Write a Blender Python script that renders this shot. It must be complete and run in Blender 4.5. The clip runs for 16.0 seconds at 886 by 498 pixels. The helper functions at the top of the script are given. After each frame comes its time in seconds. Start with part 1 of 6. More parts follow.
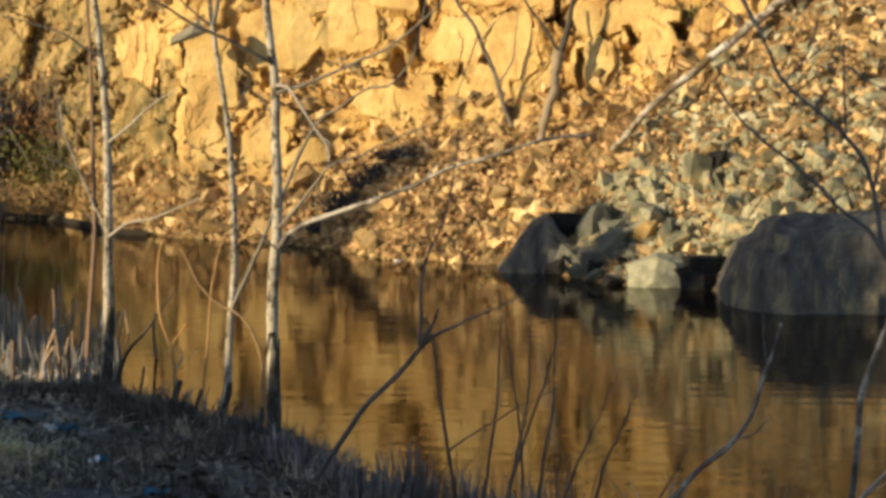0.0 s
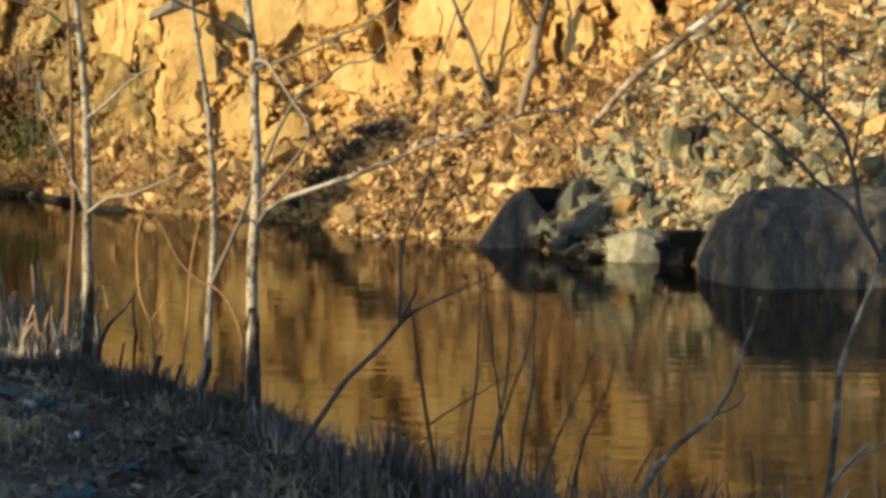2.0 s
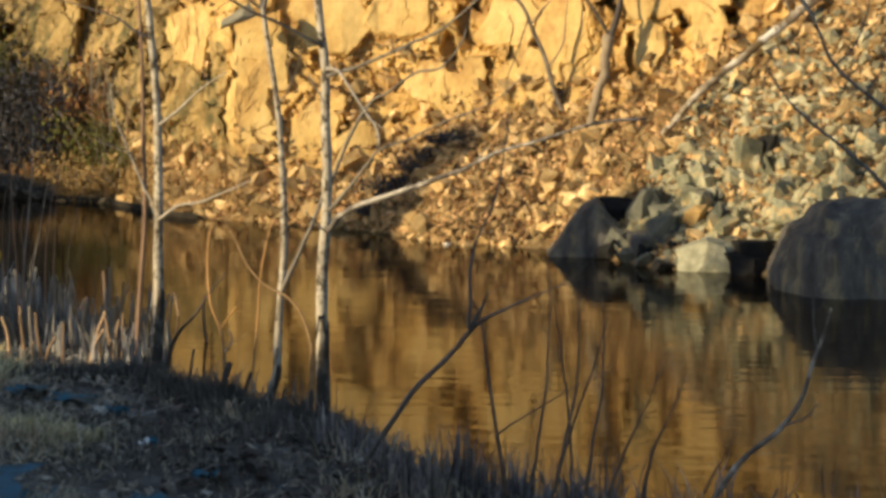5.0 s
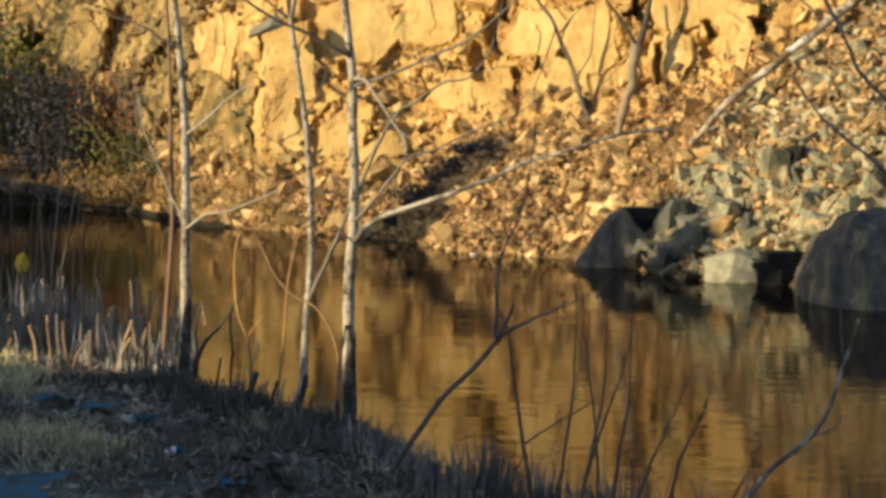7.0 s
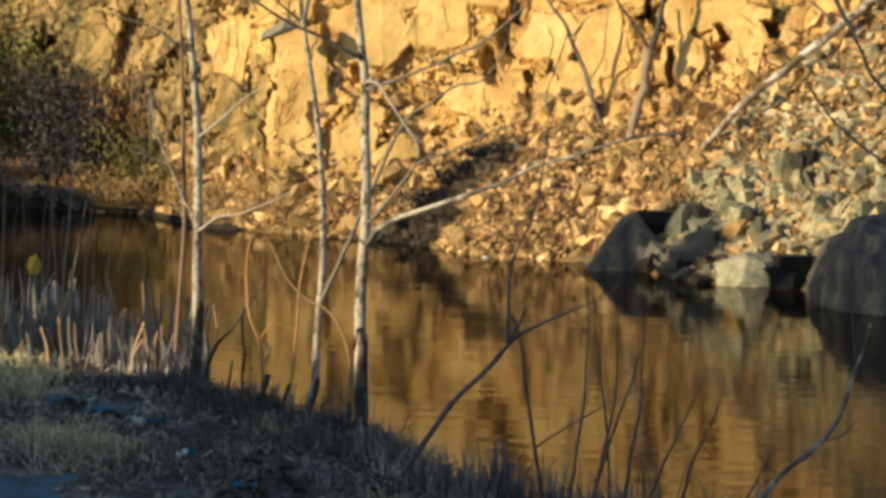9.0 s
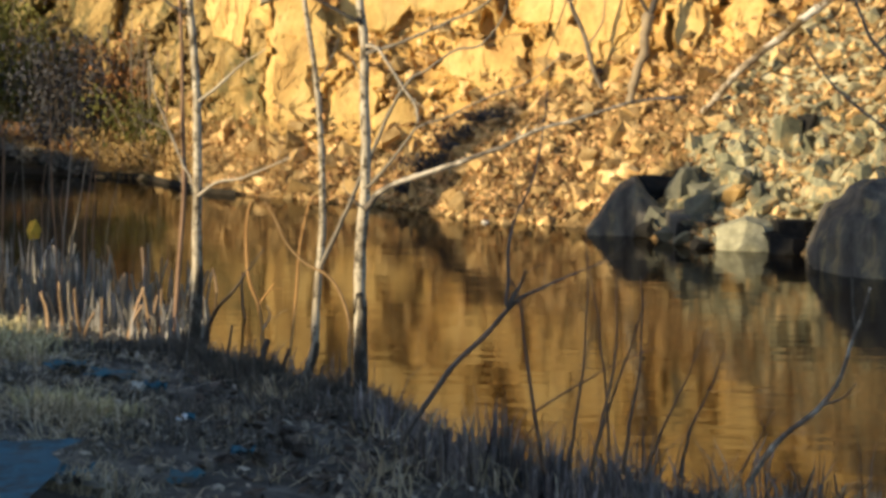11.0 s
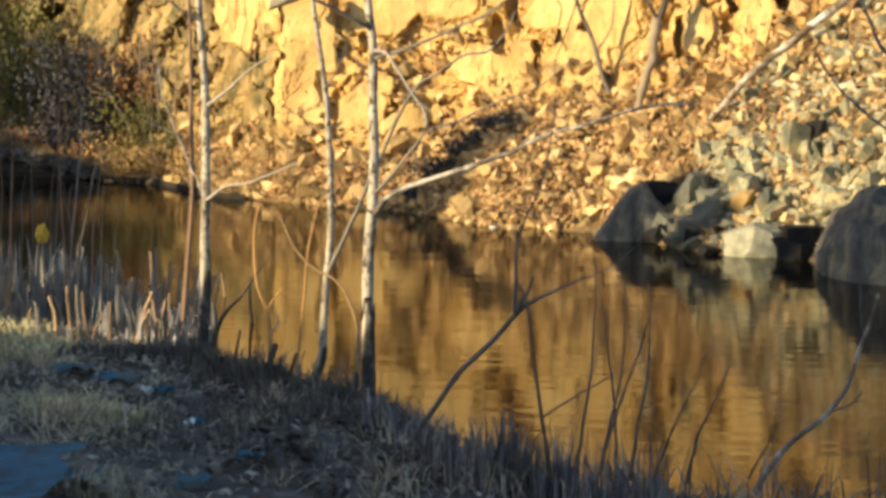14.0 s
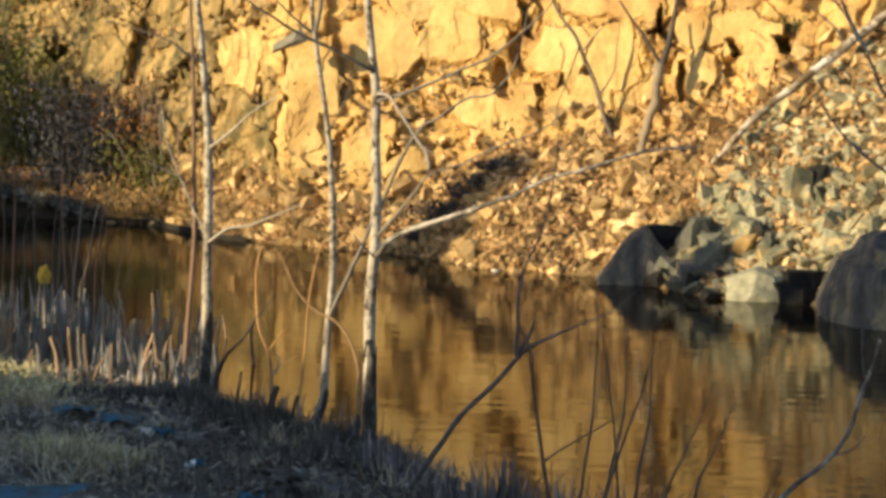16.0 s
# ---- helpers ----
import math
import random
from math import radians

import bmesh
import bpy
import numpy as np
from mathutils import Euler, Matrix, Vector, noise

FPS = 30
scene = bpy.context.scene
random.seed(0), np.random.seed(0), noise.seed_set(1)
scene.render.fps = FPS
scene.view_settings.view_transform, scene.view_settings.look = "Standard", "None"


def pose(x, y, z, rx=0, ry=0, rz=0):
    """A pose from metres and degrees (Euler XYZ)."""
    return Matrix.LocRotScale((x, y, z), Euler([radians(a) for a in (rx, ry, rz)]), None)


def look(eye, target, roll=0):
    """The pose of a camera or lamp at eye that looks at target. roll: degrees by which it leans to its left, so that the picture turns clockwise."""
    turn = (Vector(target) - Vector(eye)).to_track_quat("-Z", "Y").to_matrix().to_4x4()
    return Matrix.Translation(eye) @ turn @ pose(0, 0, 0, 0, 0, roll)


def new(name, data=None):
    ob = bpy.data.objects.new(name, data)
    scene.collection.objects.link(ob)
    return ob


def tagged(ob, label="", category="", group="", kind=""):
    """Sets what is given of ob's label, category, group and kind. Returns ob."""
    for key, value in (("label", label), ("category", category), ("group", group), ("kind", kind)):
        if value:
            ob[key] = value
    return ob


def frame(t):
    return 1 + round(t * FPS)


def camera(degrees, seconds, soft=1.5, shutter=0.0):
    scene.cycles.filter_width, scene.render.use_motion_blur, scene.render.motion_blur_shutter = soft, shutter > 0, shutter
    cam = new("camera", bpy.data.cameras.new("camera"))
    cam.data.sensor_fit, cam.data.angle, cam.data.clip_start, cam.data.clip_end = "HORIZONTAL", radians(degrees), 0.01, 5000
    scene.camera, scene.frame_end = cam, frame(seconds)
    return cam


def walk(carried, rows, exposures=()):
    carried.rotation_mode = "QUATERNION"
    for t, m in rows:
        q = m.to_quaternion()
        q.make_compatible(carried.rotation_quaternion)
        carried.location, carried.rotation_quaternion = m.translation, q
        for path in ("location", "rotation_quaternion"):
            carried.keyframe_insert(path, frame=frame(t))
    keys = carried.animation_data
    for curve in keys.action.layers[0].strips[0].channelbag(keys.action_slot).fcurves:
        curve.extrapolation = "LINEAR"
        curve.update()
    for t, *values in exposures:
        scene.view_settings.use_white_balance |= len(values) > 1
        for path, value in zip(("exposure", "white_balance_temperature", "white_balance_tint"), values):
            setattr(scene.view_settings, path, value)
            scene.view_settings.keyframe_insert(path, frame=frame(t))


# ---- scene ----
cam = camera(20.0, 16.0, soft=3.6)
EYE = (0.0, 0.0, 3.2)
ROWS = [
    (0.0, 84.336, 0.000, -0.000),
    (0.5, 84.300, -0.071, -0.124),
    (1.0, 84.109, -0.135, -0.394),
    (1.5, 83.937, -0.091, -0.314),
    (2.0, 83.766, 0.055, -0.474),
    (2.5, 83.725, 0.100, -0.409),
    (3.0, 83.908, 0.147, -0.232),
    (3.5, 83.853, 0.114, 0.111),
    (4.0, 83.839, -0.042, 0.495),
    (4.5, 83.843, 0.018, 0.849),
    (4.7, 83.882, -0.015, 0.968),
    (6.8, 84.194, -0.181, 1.791),
    (7.0, 84.185, -0.166, 1.767),
    (7.5, 84.410, -0.119, 1.726),
    (8.0, 84.535, -0.183, 1.910),
    (8.5, 84.510, -0.201, 1.919),
    (9.0, 84.256, -0.293, 2.053),
    (9.2, 84.108, -0.274, 1.993),
    (11.3, 83.370, -0.252, 2.065),
    (11.5, 83.328, -0.292, 2.156),
    (12.0, 83.384, -0.249, 2.040),
    (12.5, 83.505, -0.259, 2.002),
    (13.0, 83.485, -0.222, 2.068),
    (13.5, 83.435, -0.133, 2.244),
    (14.0, 83.565, -0.420, 2.242),
    (14.5, 83.794, -0.339, 2.343),
    (15.0, 84.033, -0.452, 2.319),
    (15.5, 84.207, -0.524, 2.225),
    (16.0, 84.544, -0.670, 2.314),
]
EXPOSURES = [(0.0, 0.33), (3.0, 0.32), (4.5, 0.30), (7.0, 0.33), (9.2, 0.34), (11.3, 0.62), (12.5, 0.78), (14.0, 0.79), (15.0, 0.66), (16.0, 0.55)]
walk(cam, [(t, pose(*EYE, rx, ry, rz)) for t, rx, ry, rz in ROWS], EXPOSURES)

# ---- daylight: low warm sun from the left, clear sky ----
SUN_EL, SUN_AZ = radians(15.0), radians(62.0)      # azimuth: turned from straight ahead to the right, the way the light travels
world = bpy.data.worlds.new("sky")
scene.world = world
world.use_nodes = True
sky = world.node_tree.nodes.new("ShaderNodeTexSky")
sky.sky_type, sky.sun_disc = "NISHITA", False
sky.ozone_density, sky.dust_density = 1.4, 0.8
sky.sun_elevation, sky.sun_rotation = SUN_EL, radians(180 + 62)
background = world.node_tree.nodes["Background"]
background.inputs["Strength"].default_value = 0.12
world.node_tree.links.new(sky.outputs[0], background.inputs["Color"])
light_way = Vector((math.sin(SUN_AZ) * math.cos(SUN_EL), math.cos(SUN_AZ) * math.cos(SUN_EL), -math.sin(SUN_EL)))
sun_data = bpy.data.lights.new("sun", "SUN")
sun_data.energy, sun_data.angle, sun_data.color = 5.0, radians(0.5), (1.0, 0.81, 0.49)
sun = new("sun", sun_data)
sun.matrix_world = look((0, 0, 40), Vector((0, 0, 40)) + light_way)


# ---- materials ----
def ramp(nt, fac, stops):
    r = nt.nodes.new("ShaderNodeValToRGB")
    els = r.color_ramp.elements
    while len(els) < len(stops):
        els.new(0.5)
    for e, (p, c) in zip(els, stops):
        e.position, e.color = p, (*c, 1)
    nt.links.new(fac, r.inputs["Fac"])
    return r.outputs["Color"]


def node_noise(nt, scale, detail=5, rough=0.6, stretch=(1, 1, 1), dist=0.0):
    tc = nt.nodes.new("ShaderNodeTexCoord")
    mp = nt.nodes.new("ShaderNodeMapping")
    mp.inputs["Scale"].default_value = stretch
    n = nt.nodes.new("ShaderNodeTexNoise")
    n.inputs["Scale"].default_value, n.inputs["Detail"].default_value, n.inputs["Roughness"].default_value = scale, detail, rough
    n.inputs["Distortion"].default_value = dist
    nt.links.new(tc.outputs["Object"], mp.inputs["Vector"])
    nt.links.new(mp.outputs[0], n.inputs["Vector"])
    return n.outputs["Fac"]


def mix(nt, fac, a, b, mode="MIX"):
    m = nt.nodes.new("ShaderNodeMix")
    m.data_type, m.blend_type = "RGBA", mode
    for sock, v in ((m.inputs[0], fac), (m.inputs[6], a), (m.inputs[7], b)):
        if isinstance(v, bpy.types.NodeSocket):
            nt.links.new(v, sock)
        else:
            sock.default_value = v if isinstance(v, (int, float)) else (*v, 1)
    return m.outputs[2]


def material(name, stops, scale=4.0, stretch=(1, 1, 1), rough=0.9, bump=0.3, bump_scale=30.0, bump_dist=0.02, stain=None, vary="", spread=0.3, dist=0.0):
    """stops: colours over a large noise; stain: (colour, scale, from, to), patches; vary: 'object' or 'island', lightness by chance."""
    m = bpy.data.materials.new(name)
    m.use_nodes = True
    nt = m.node_tree
    bsdf = nt.nodes["Principled BSDF"]
    n1 = node_noise(nt, scale, 6, 0.65, stretch, dist)
    col = ramp(nt, n1, stops)
    n2 = node_noise(nt, bump_scale, 4, 0.7, stretch)
    col = mix(nt, 0.45, col, ramp(nt, n2, [(0.25, (0.55, 0.55, 0.55)), (0.75, (1.35, 1.35, 1.35))]), "MULTIPLY")
    if stain:
        c, s, lo, hi = stain
        mask = ramp(nt, node_noise(nt, s, 5, 0.7, stretch), [(lo, (0, 0, 0)), (hi, (1, 1, 1))])
        col = mix(nt, mask, col, c)
    if vary:
        src = nt.nodes.new("ShaderNodeObjectInfo").outputs["Random"] if vary == "object" else nt.nodes.new("ShaderNodeNewGeometry").outputs["Random Per Island"]
        lo, hi = 1 - spread, 1 + spread
        col = mix(nt, 1.0, col, ramp(nt, src, [(0, (lo, lo, lo)), (0.5, (1.0, 0.98, 0.93)), (1, (hi, hi, hi * 1.04))]), "MULTIPLY")
    nt.links.new(col, bsdf.inputs["Base Color"])
    bsdf.inputs["Roughness"].default_value = rough
    bsdf.inputs["Specular IOR Level"].default_value = 0.25
    if bump:
        b = nt.nodes.new("ShaderNodeBump")
        b.inputs["Strength"].default_value, b.inputs["Distance"].default_value = bump, bump_dist
        nt.links.new(n2, b.inputs["Height"])
        nt.links.new(b.outputs[0], bsdf.inputs["Normal"])
    return m


CLIFF = material("ochre_cliff_rock", [(0.30, (0.34, 0.20, 0.075)), (0.45, (0.55, 0.35, 0.12)), (0.62, (0.66, 0.45, 0.17)), (0.8, (0.46, 0.36, 0.20))],
                 1.1, (1, 1, 1.3), 0.9, 0.35, 22, 0.02, ((0.33, 0.19, 0.07), 1.5, 0.50, 0.64))
CLIFF_FACE = material("clean_split_ochre_rock", [(0.32, (0.42, 0.25, 0.085)), (0.5, (0.58, 0.39, 0.145)), (0.68, (0.68, 0.49, 0.21))],
                      1.7, (1, 1, 0.6), 0.88, 0.35, 14, 0.02, ((0.40, 0.23, 0.085), 2.2, 0.54, 0.66))
ROUGH = material("overgrown_brown_rock_slope", [(0.30, (0.15, 0.105, 0.04)), (0.45, (0.30, 0.205, 0.08)), (0.60, (0.46, 0.32, 0.13)), (0.75, (0.30, 0.23, 0.11))],
                 2.2, rough=0.95, bump=0.7, bump_scale=20, bump_dist=0.03, stain=((0.11, 0.095, 0.042), 1.5, 0.49, 0.60))
SLOPE = material("leaf_littered_scree_soil", [(0.3, (0.17, 0.105, 0.05)), (0.5, (0.31, 0.195, 0.085)), (0.72, (0.48, 0.33, 0.155))],
                 3.0, rough=0.95, bump=1.0, bump_scale=26, bump_dist=0.05, stain=((0.13, 0.085, 0.04), 5.0, 0.55, 0.7))
STONE_OCHRE = material("ochre_broken_stone", [(0.3, (0.36, 0.22, 0.085)), (0.55, (0.56, 0.37, 0.15)), (0.75, (0.62, 0.46, 0.24))], 6, bump=0.4, bump_scale=40, bump_dist=0.01, vary="object", spread=0.35)
STONE_OCHRE_MIX = material("ochre_scree", [(0.3, (0.27, 0.165, 0.07)), (0.55, (0.55, 0.38, 0.175)), (0.75, (0.70, 0.54, 0.31))], 6, bump=0.4, bump_scale=40, bump_dist=0.01, vary="island", spread=0.65)
STONE_GREY = material("lichen_grey_broken_stone", [(0.3, (0.10, 0.102, 0.07)), (0.52, (0.24, 0.236, 0.158)), (0.75, (0.44, 0.42, 0.285))], 5, bump=0.4, bump_scale=35, bump_dist=0.01,
                      stain=((0.48, 0.34, 0.16), 3.0, 0.50, 0.64), vary="object", spread=0.4)
STONE_GREY_MIX = material("grey_scree", [(0.3, (0.17, 0.155, 0.10)), (0.55, (0.38, 0.345, 0.22)), (0.78, (0.60, 0.555, 0.38))], 5, bump=0.4, bump_scale=35, bump_dist=0.01, vary="island", spread=0.5)
# The tan stain gives mineral streaks and painted dappled sun together.
BOULDER = material("dark_rock_streaks_and_dapple", [(0.32, (0.070, 0.065, 0.062)), (0.52, (0.15, 0.138, 0.124)), (0.68, (0.27, 0.24, 0.185))], 2.4, (2.6, 2.6, 0.42), 0.85, 0.9, 24, 0.03,
                   ((0.36, 0.29, 0.165), 1.9, 0.53, 0.66))
BARK_BIRCH = material("pale_young_birch_bark", [(0.30, (0.16, 0.13, 0.10)), (0.45, (0.42, 0.36, 0.28)), (0.62, (0.58, 0.52, 0.42))], 7, (1, 1, 0.8), 0.85, 0.5, 45, 0.004,
                      ((0.08, 0.066, 0.05), 18, 0.51, 0.60))
BARK_DARK = material("dark_wet_bark", [(0.3, (0.05, 0.04, 0.035)), (0.7, (0.12, 0.10, 0.085))], 12, (1, 1, 0.4), 0.9, 0.4, 50, 0.004)
BARK_GREY = material("grey_twig_bark", [(0.3, (0.14, 0.12, 0.10)), (0.7, (0.30, 0.26, 0.21))], 12, (1, 1, 0.5), 0.85, 0.3, 50, 0.004)
BARK_RED = material("reddish_sapling_bark", [(0.3, (0.20, 0.12, 0.08)), (0.7, (0.34, 0.22, 0.15))], 12, (1, 1, 0.5), 0.85, 0.3, 50, 0.004)
BARK_ORANGE = material("orange_dead_stem", [(0.3, (0.42, 0.22, 0.08)), (0.7, (0.62, 0.36, 0.15))], 12, (1, 1, 0.5), 0.85, 0.3, 50, 0.004)
LOG = material("bleached_log_wood", [(0.36, (0.20, 0.15, 0.10)), (0.5, (0.46, 0.38, 0.28)), (0.62, (0.76, 0.70, 0.60))], 2.6, (1, 1, 1), 0.85, 0.6, 26, 0.015, ((0.16, 0.11, 0.06), 3.2, 0.50, 0.56))
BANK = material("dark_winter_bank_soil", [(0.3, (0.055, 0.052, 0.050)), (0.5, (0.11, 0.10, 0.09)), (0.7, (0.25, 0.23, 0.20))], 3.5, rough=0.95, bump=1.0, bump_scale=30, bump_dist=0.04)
GRASS_DRY = material("dry_winter_grass", [(0.32, (0.15, 0.14, 0.115)), (0.5, (0.33, 0.30, 0.24)), (0.68, (0.58, 0.53, 0.41))], 2.6, bump=0, vary="island", spread=0.5)
GRASS_DARK = material("dead_dark_stalks", [(0.3, (0.085, 0.074, 0.068)), (0.7, (0.30, 0.26, 0.23))], 1.5, bump=0, vary="island", spread=0.8)
GRASS_GREEN = material("yellow_green_grass", [(0.3, (0.46, 0.41, 0.22)), (0.7, (0.70, 0.62, 0.38))], 2, bump=0, vary="island", spread=0.4)
REED = material("broken_reed_stalk", [(0.3, (0.30, 0.19, 0.11)), (0.6, (0.42, 0.29, 0.18)), (0.8, (0.48, 0.38, 0.26))], 3, (1, 1, 0.4), bump=0.2, vary="object", spread=0.45)
REED_GREY = material("grey_reed_stalk", [(0.3, (0.20, 0.175, 0.15)), (0.7, (0.36, 0.32, 0.27))], 3, (1, 1, 0.4), bump=0.2, vary="object", spread=0.4)
GREENERY = material("dull_green_needles", [(0.3, (0.08, 0.085, 0.02)), (0.7, (0.17, 0.165, 0.045))], 2, bump=0, vary="island", spread=0.5)
BRUSH_GREY = material("grey_bare_brush", [(0.3, (0.042, 0.044, 0.054)), (0.7, (0.090, 0.090, 0.104))], 2, bump=0, vary="island", spread=0.5)
BRUSH_RED = material("russet_bracken", [(0.3, (0.22, 0.10, 0.04)), (0.7, (0.40, 0.21, 0.085))], 2, bump=0, vary="island", spread=0.5)
FOREST = material("dark_pine_needles", [(0.3, (0.03, 0.045, 0.02)), (0.7, (0.07, 0.09, 0.035))], 1, bump=0, vary="island", spread=0.4)
LEAF = material("fallen_brown_leaf", [(0.3, (0.25, 0.125, 0.05)), (0.7, (0.66, 0.43, 0.20))], 2, bump=0, vary="island", spread=0.65)

# Soil darkened in colour to give shaded gaps between the stones.
SCREE_SOIL = material("scree_soil_gap_shade", [(0.3, (0.07, 0.052, 0.028)), (0.7, (0.24, 0.165, 0.085))], 5, bump=0.8, bump_scale=26, bump_dist=0.04)
# Grey stone in a darker copy, with shade put into its colour.
STONE_SHADE = material("grey_stone_in_shade_tone", [(0.3, (0.08, 0.08, 0.065)), (0.7, (0.18, 0.175, 0.13))], 4, bump=0.4, bump_scale=35, bump_dist=0.01)
STONE_PALE = material("whitish_stone", [(0.3, (0.55, 0.50, 0.42)), (0.7, (0.72, 0.68, 0.6))], 8, bump=0.3)
SLAB = material("grey_slab_stone", [(0.3, (0.20, 0.18, 0.13)), (0.7, (0.32, 0.29, 0.21))], 4, bump=0.4)
STUMP = material("weathered_dead_trunk", [(0.3, (0.20, 0.15, 0.10)), (0.7, (0.40, 0.32, 0.22))], 6, (1, 1, 0.3), bump=0.5, bump_scale=40, bump_dist=0.01)
BARK_PALE = material("pale_branch_bark", [(0.3, (0.34, 0.29, 0.23)), (0.7, (0.58, 0.51, 0.42))], 14, (1, 1, 0.6), 0.85, 0.3, 50, 0.004)
BARK_ARCH = material("brown_arched_stem_bark", [(0.3, (0.18, 0.11, 0.05)), (0.7, (0.34, 0.22, 0.11))], 14, (1, 1, 0.6), 0.85, 0.3, 50, 0.004)
BARK_MOTTLED = material("mottled_branch_bark", [(0.38, (0.10, 0.085, 0.075)), (0.50, (0.22, 0.19, 0.16)), (0.58, (0.55, 0.49, 0.41))], 5, (1, 1, 1), 0.85, 0.4, 50, 0.004)
BARK_TWIG = material("brown_twig_bark", [(0.3, (0.11, 0.075, 0.055)), (0.7, (0.23, 0.165, 0.12))], 14, (1, 1, 0.6), 0.85, 0.3, 50, 0.004)
BARK_LIMB = material("dark_grey_bark", [(0.3, (0.10, 0.09, 0.085)), (0.7, (0.22, 0.20, 0.185))], 14, (1, 1, 0.6), 0.85, 0.3, 50, 0.004)
GRASS_FAR = material("tawny_dead_grass", [(0.3, (0.22, 0.14, 0.06)), (0.7, (0.46, 0.31, 0.14))], 2, bump=0, vary="island", spread=0.5)
GRASS_STRAW = material("straw_grass", [(0.3, (0.34, 0.28, 0.19)), (0.7, (0.60, 0.51, 0.36))], 2, bump=0, vary="island", spread=0.4)
YELLOW = material("yellow_withered_leaf", [(0.3, (0.55, 0.33, 0.04)), (0.7, (0.72, 0.48, 0.08))], 12, bump=0.1)
WHITE_PLASTIC = material("white_plastic_film", [(0.3, (0.72, 0.76, 0.8)), (0.7, (0.85, 0.87, 0.9))], 20, rough=0.35, bump=0.1)
PALE_PLASTIC = material("dirty_white_plastic", [(0.3, (0.45, 0.45, 0.42)), (0.7, (0.6, 0.6, 0.56))], 20, rough=0.5, bump=0.1)
BLUE_PATCH = material("faded_blue_patch", [(0.3, (0.012, 0.085, 0.14)), (0.7, (0.025, 0.15, 0.225))], 9, rough=0.7, bump=0.3, stain=((0.03, 0.05, 0.055), 6, 0.46, 0.6))
STONE_BROWN_MIX = material("brown_overgrown_stones", [(0.3, (0.15, 0.11, 0.05)), (0.55, (0.32, 0.235, 0.11)), (0.75, (0.46, 0.36, 0.20))], 5, bump=0.4, bump_scale=40, bump_dist=0.01, vary="island", spread=0.5)
# Dark rough bark that also holds painted shade of the trunk.
FOOT_BARK_SHADE = material("rough_foot_bark_and_shade", [(0.3, (0.03, 0.025, 0.02)), (0.5, (0.07, 0.06, 0.05)), (0.66, (0.26, 0.23, 0.19))], 14, (1, 1, 0.5), 0.95, 0.7, 40, 0.008)
# Near-black soil colour holds the shade under the bank edge.
LIP_SHADE_SOIL = material("lip_shade_soil", [(0.3, (0.016, 0.014, 0.011)), (0.7, (0.050, 0.040, 0.030))], 6, bump=0.8, bump_scale=25, bump_dist=0.04)
REED_BED = material("grey_dead_reed_bed", [(0.3, (0.16, 0.152, 0.145)), (0.7, (0.42, 0.395, 0.365))], 3, bump=0, vary="island", spread=0.8)
LEAF_GREY = material("grey_brown_dead_leaf", [(0.3, (0.12, 0.105, 0.085)), (0.7, (0.48, 0.42, 0.34))], 3, bump=0, vary="island", spread=0.5)
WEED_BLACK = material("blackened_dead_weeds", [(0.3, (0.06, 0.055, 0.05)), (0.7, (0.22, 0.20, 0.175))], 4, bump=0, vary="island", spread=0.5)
WEED_GREY = material("grey_violet_dead_stems", [(0.3, (0.11, 0.10, 0.108)), (0.7, (0.38, 0.35, 0.355))], 4, bump=0, vary="island", spread=0.6)
STONE_LICHEN = material("pale_lichen_rock", [(0.3, (0.22, 0.21, 0.14)), (0.55, (0.38, 0.36, 0.25)), (0.78, (0.54, 0.51, 0.38))], 6, bump=0.5, bump_scale=30, bump_dist=0.015, stain=((0.22, 0.2, 0.13), 5, 0.56, 0.68))
# Black rock colour stands for the shade in gaps between stones.
SHADE_ROCK = material("black_shade_rock", [(0.3, (0.008, 0.008, 0.008)), (0.7, (0.022, 0.020, 0.018))], 5, bump=0.5, bump_scale=25)
BRUSH_TAWNY = material("tawny_dead_bracken", [(0.3, (0.24, 0.155, 0.06)), (0.7, (0.44, 0.30, 0.13))], 2, bump=0, vary="island", spread=0.5)
LEAF_DARK = material("blackened_wet_leaf", [(0.3, (0.03, 0.024, 0.02)), (0.7, (0.13, 0.10, 0.08))], 3, bump=0, vary="island", spread=0.6)
# Teal colour stands for blue skylight on shaded leaves.
TEAL_SKYLIGHT = material("teal_skylight_tone", [(0.3, (0.03, 0.11, 0.15)), (0.7, (0.06, 0.20, 0.27))], 9, rough=0.7, bump=0.3, stain=((0.08, 0.08, 0.07), 6, 0.46, 0.56))
LEAF_PALE = material("bleached_dead_leaf", [(0.3, (0.18, 0.155, 0.125)), (0.7, (0.42, 0.37, 0.29))], 3, bump=0, vary="island", spread=0.5)


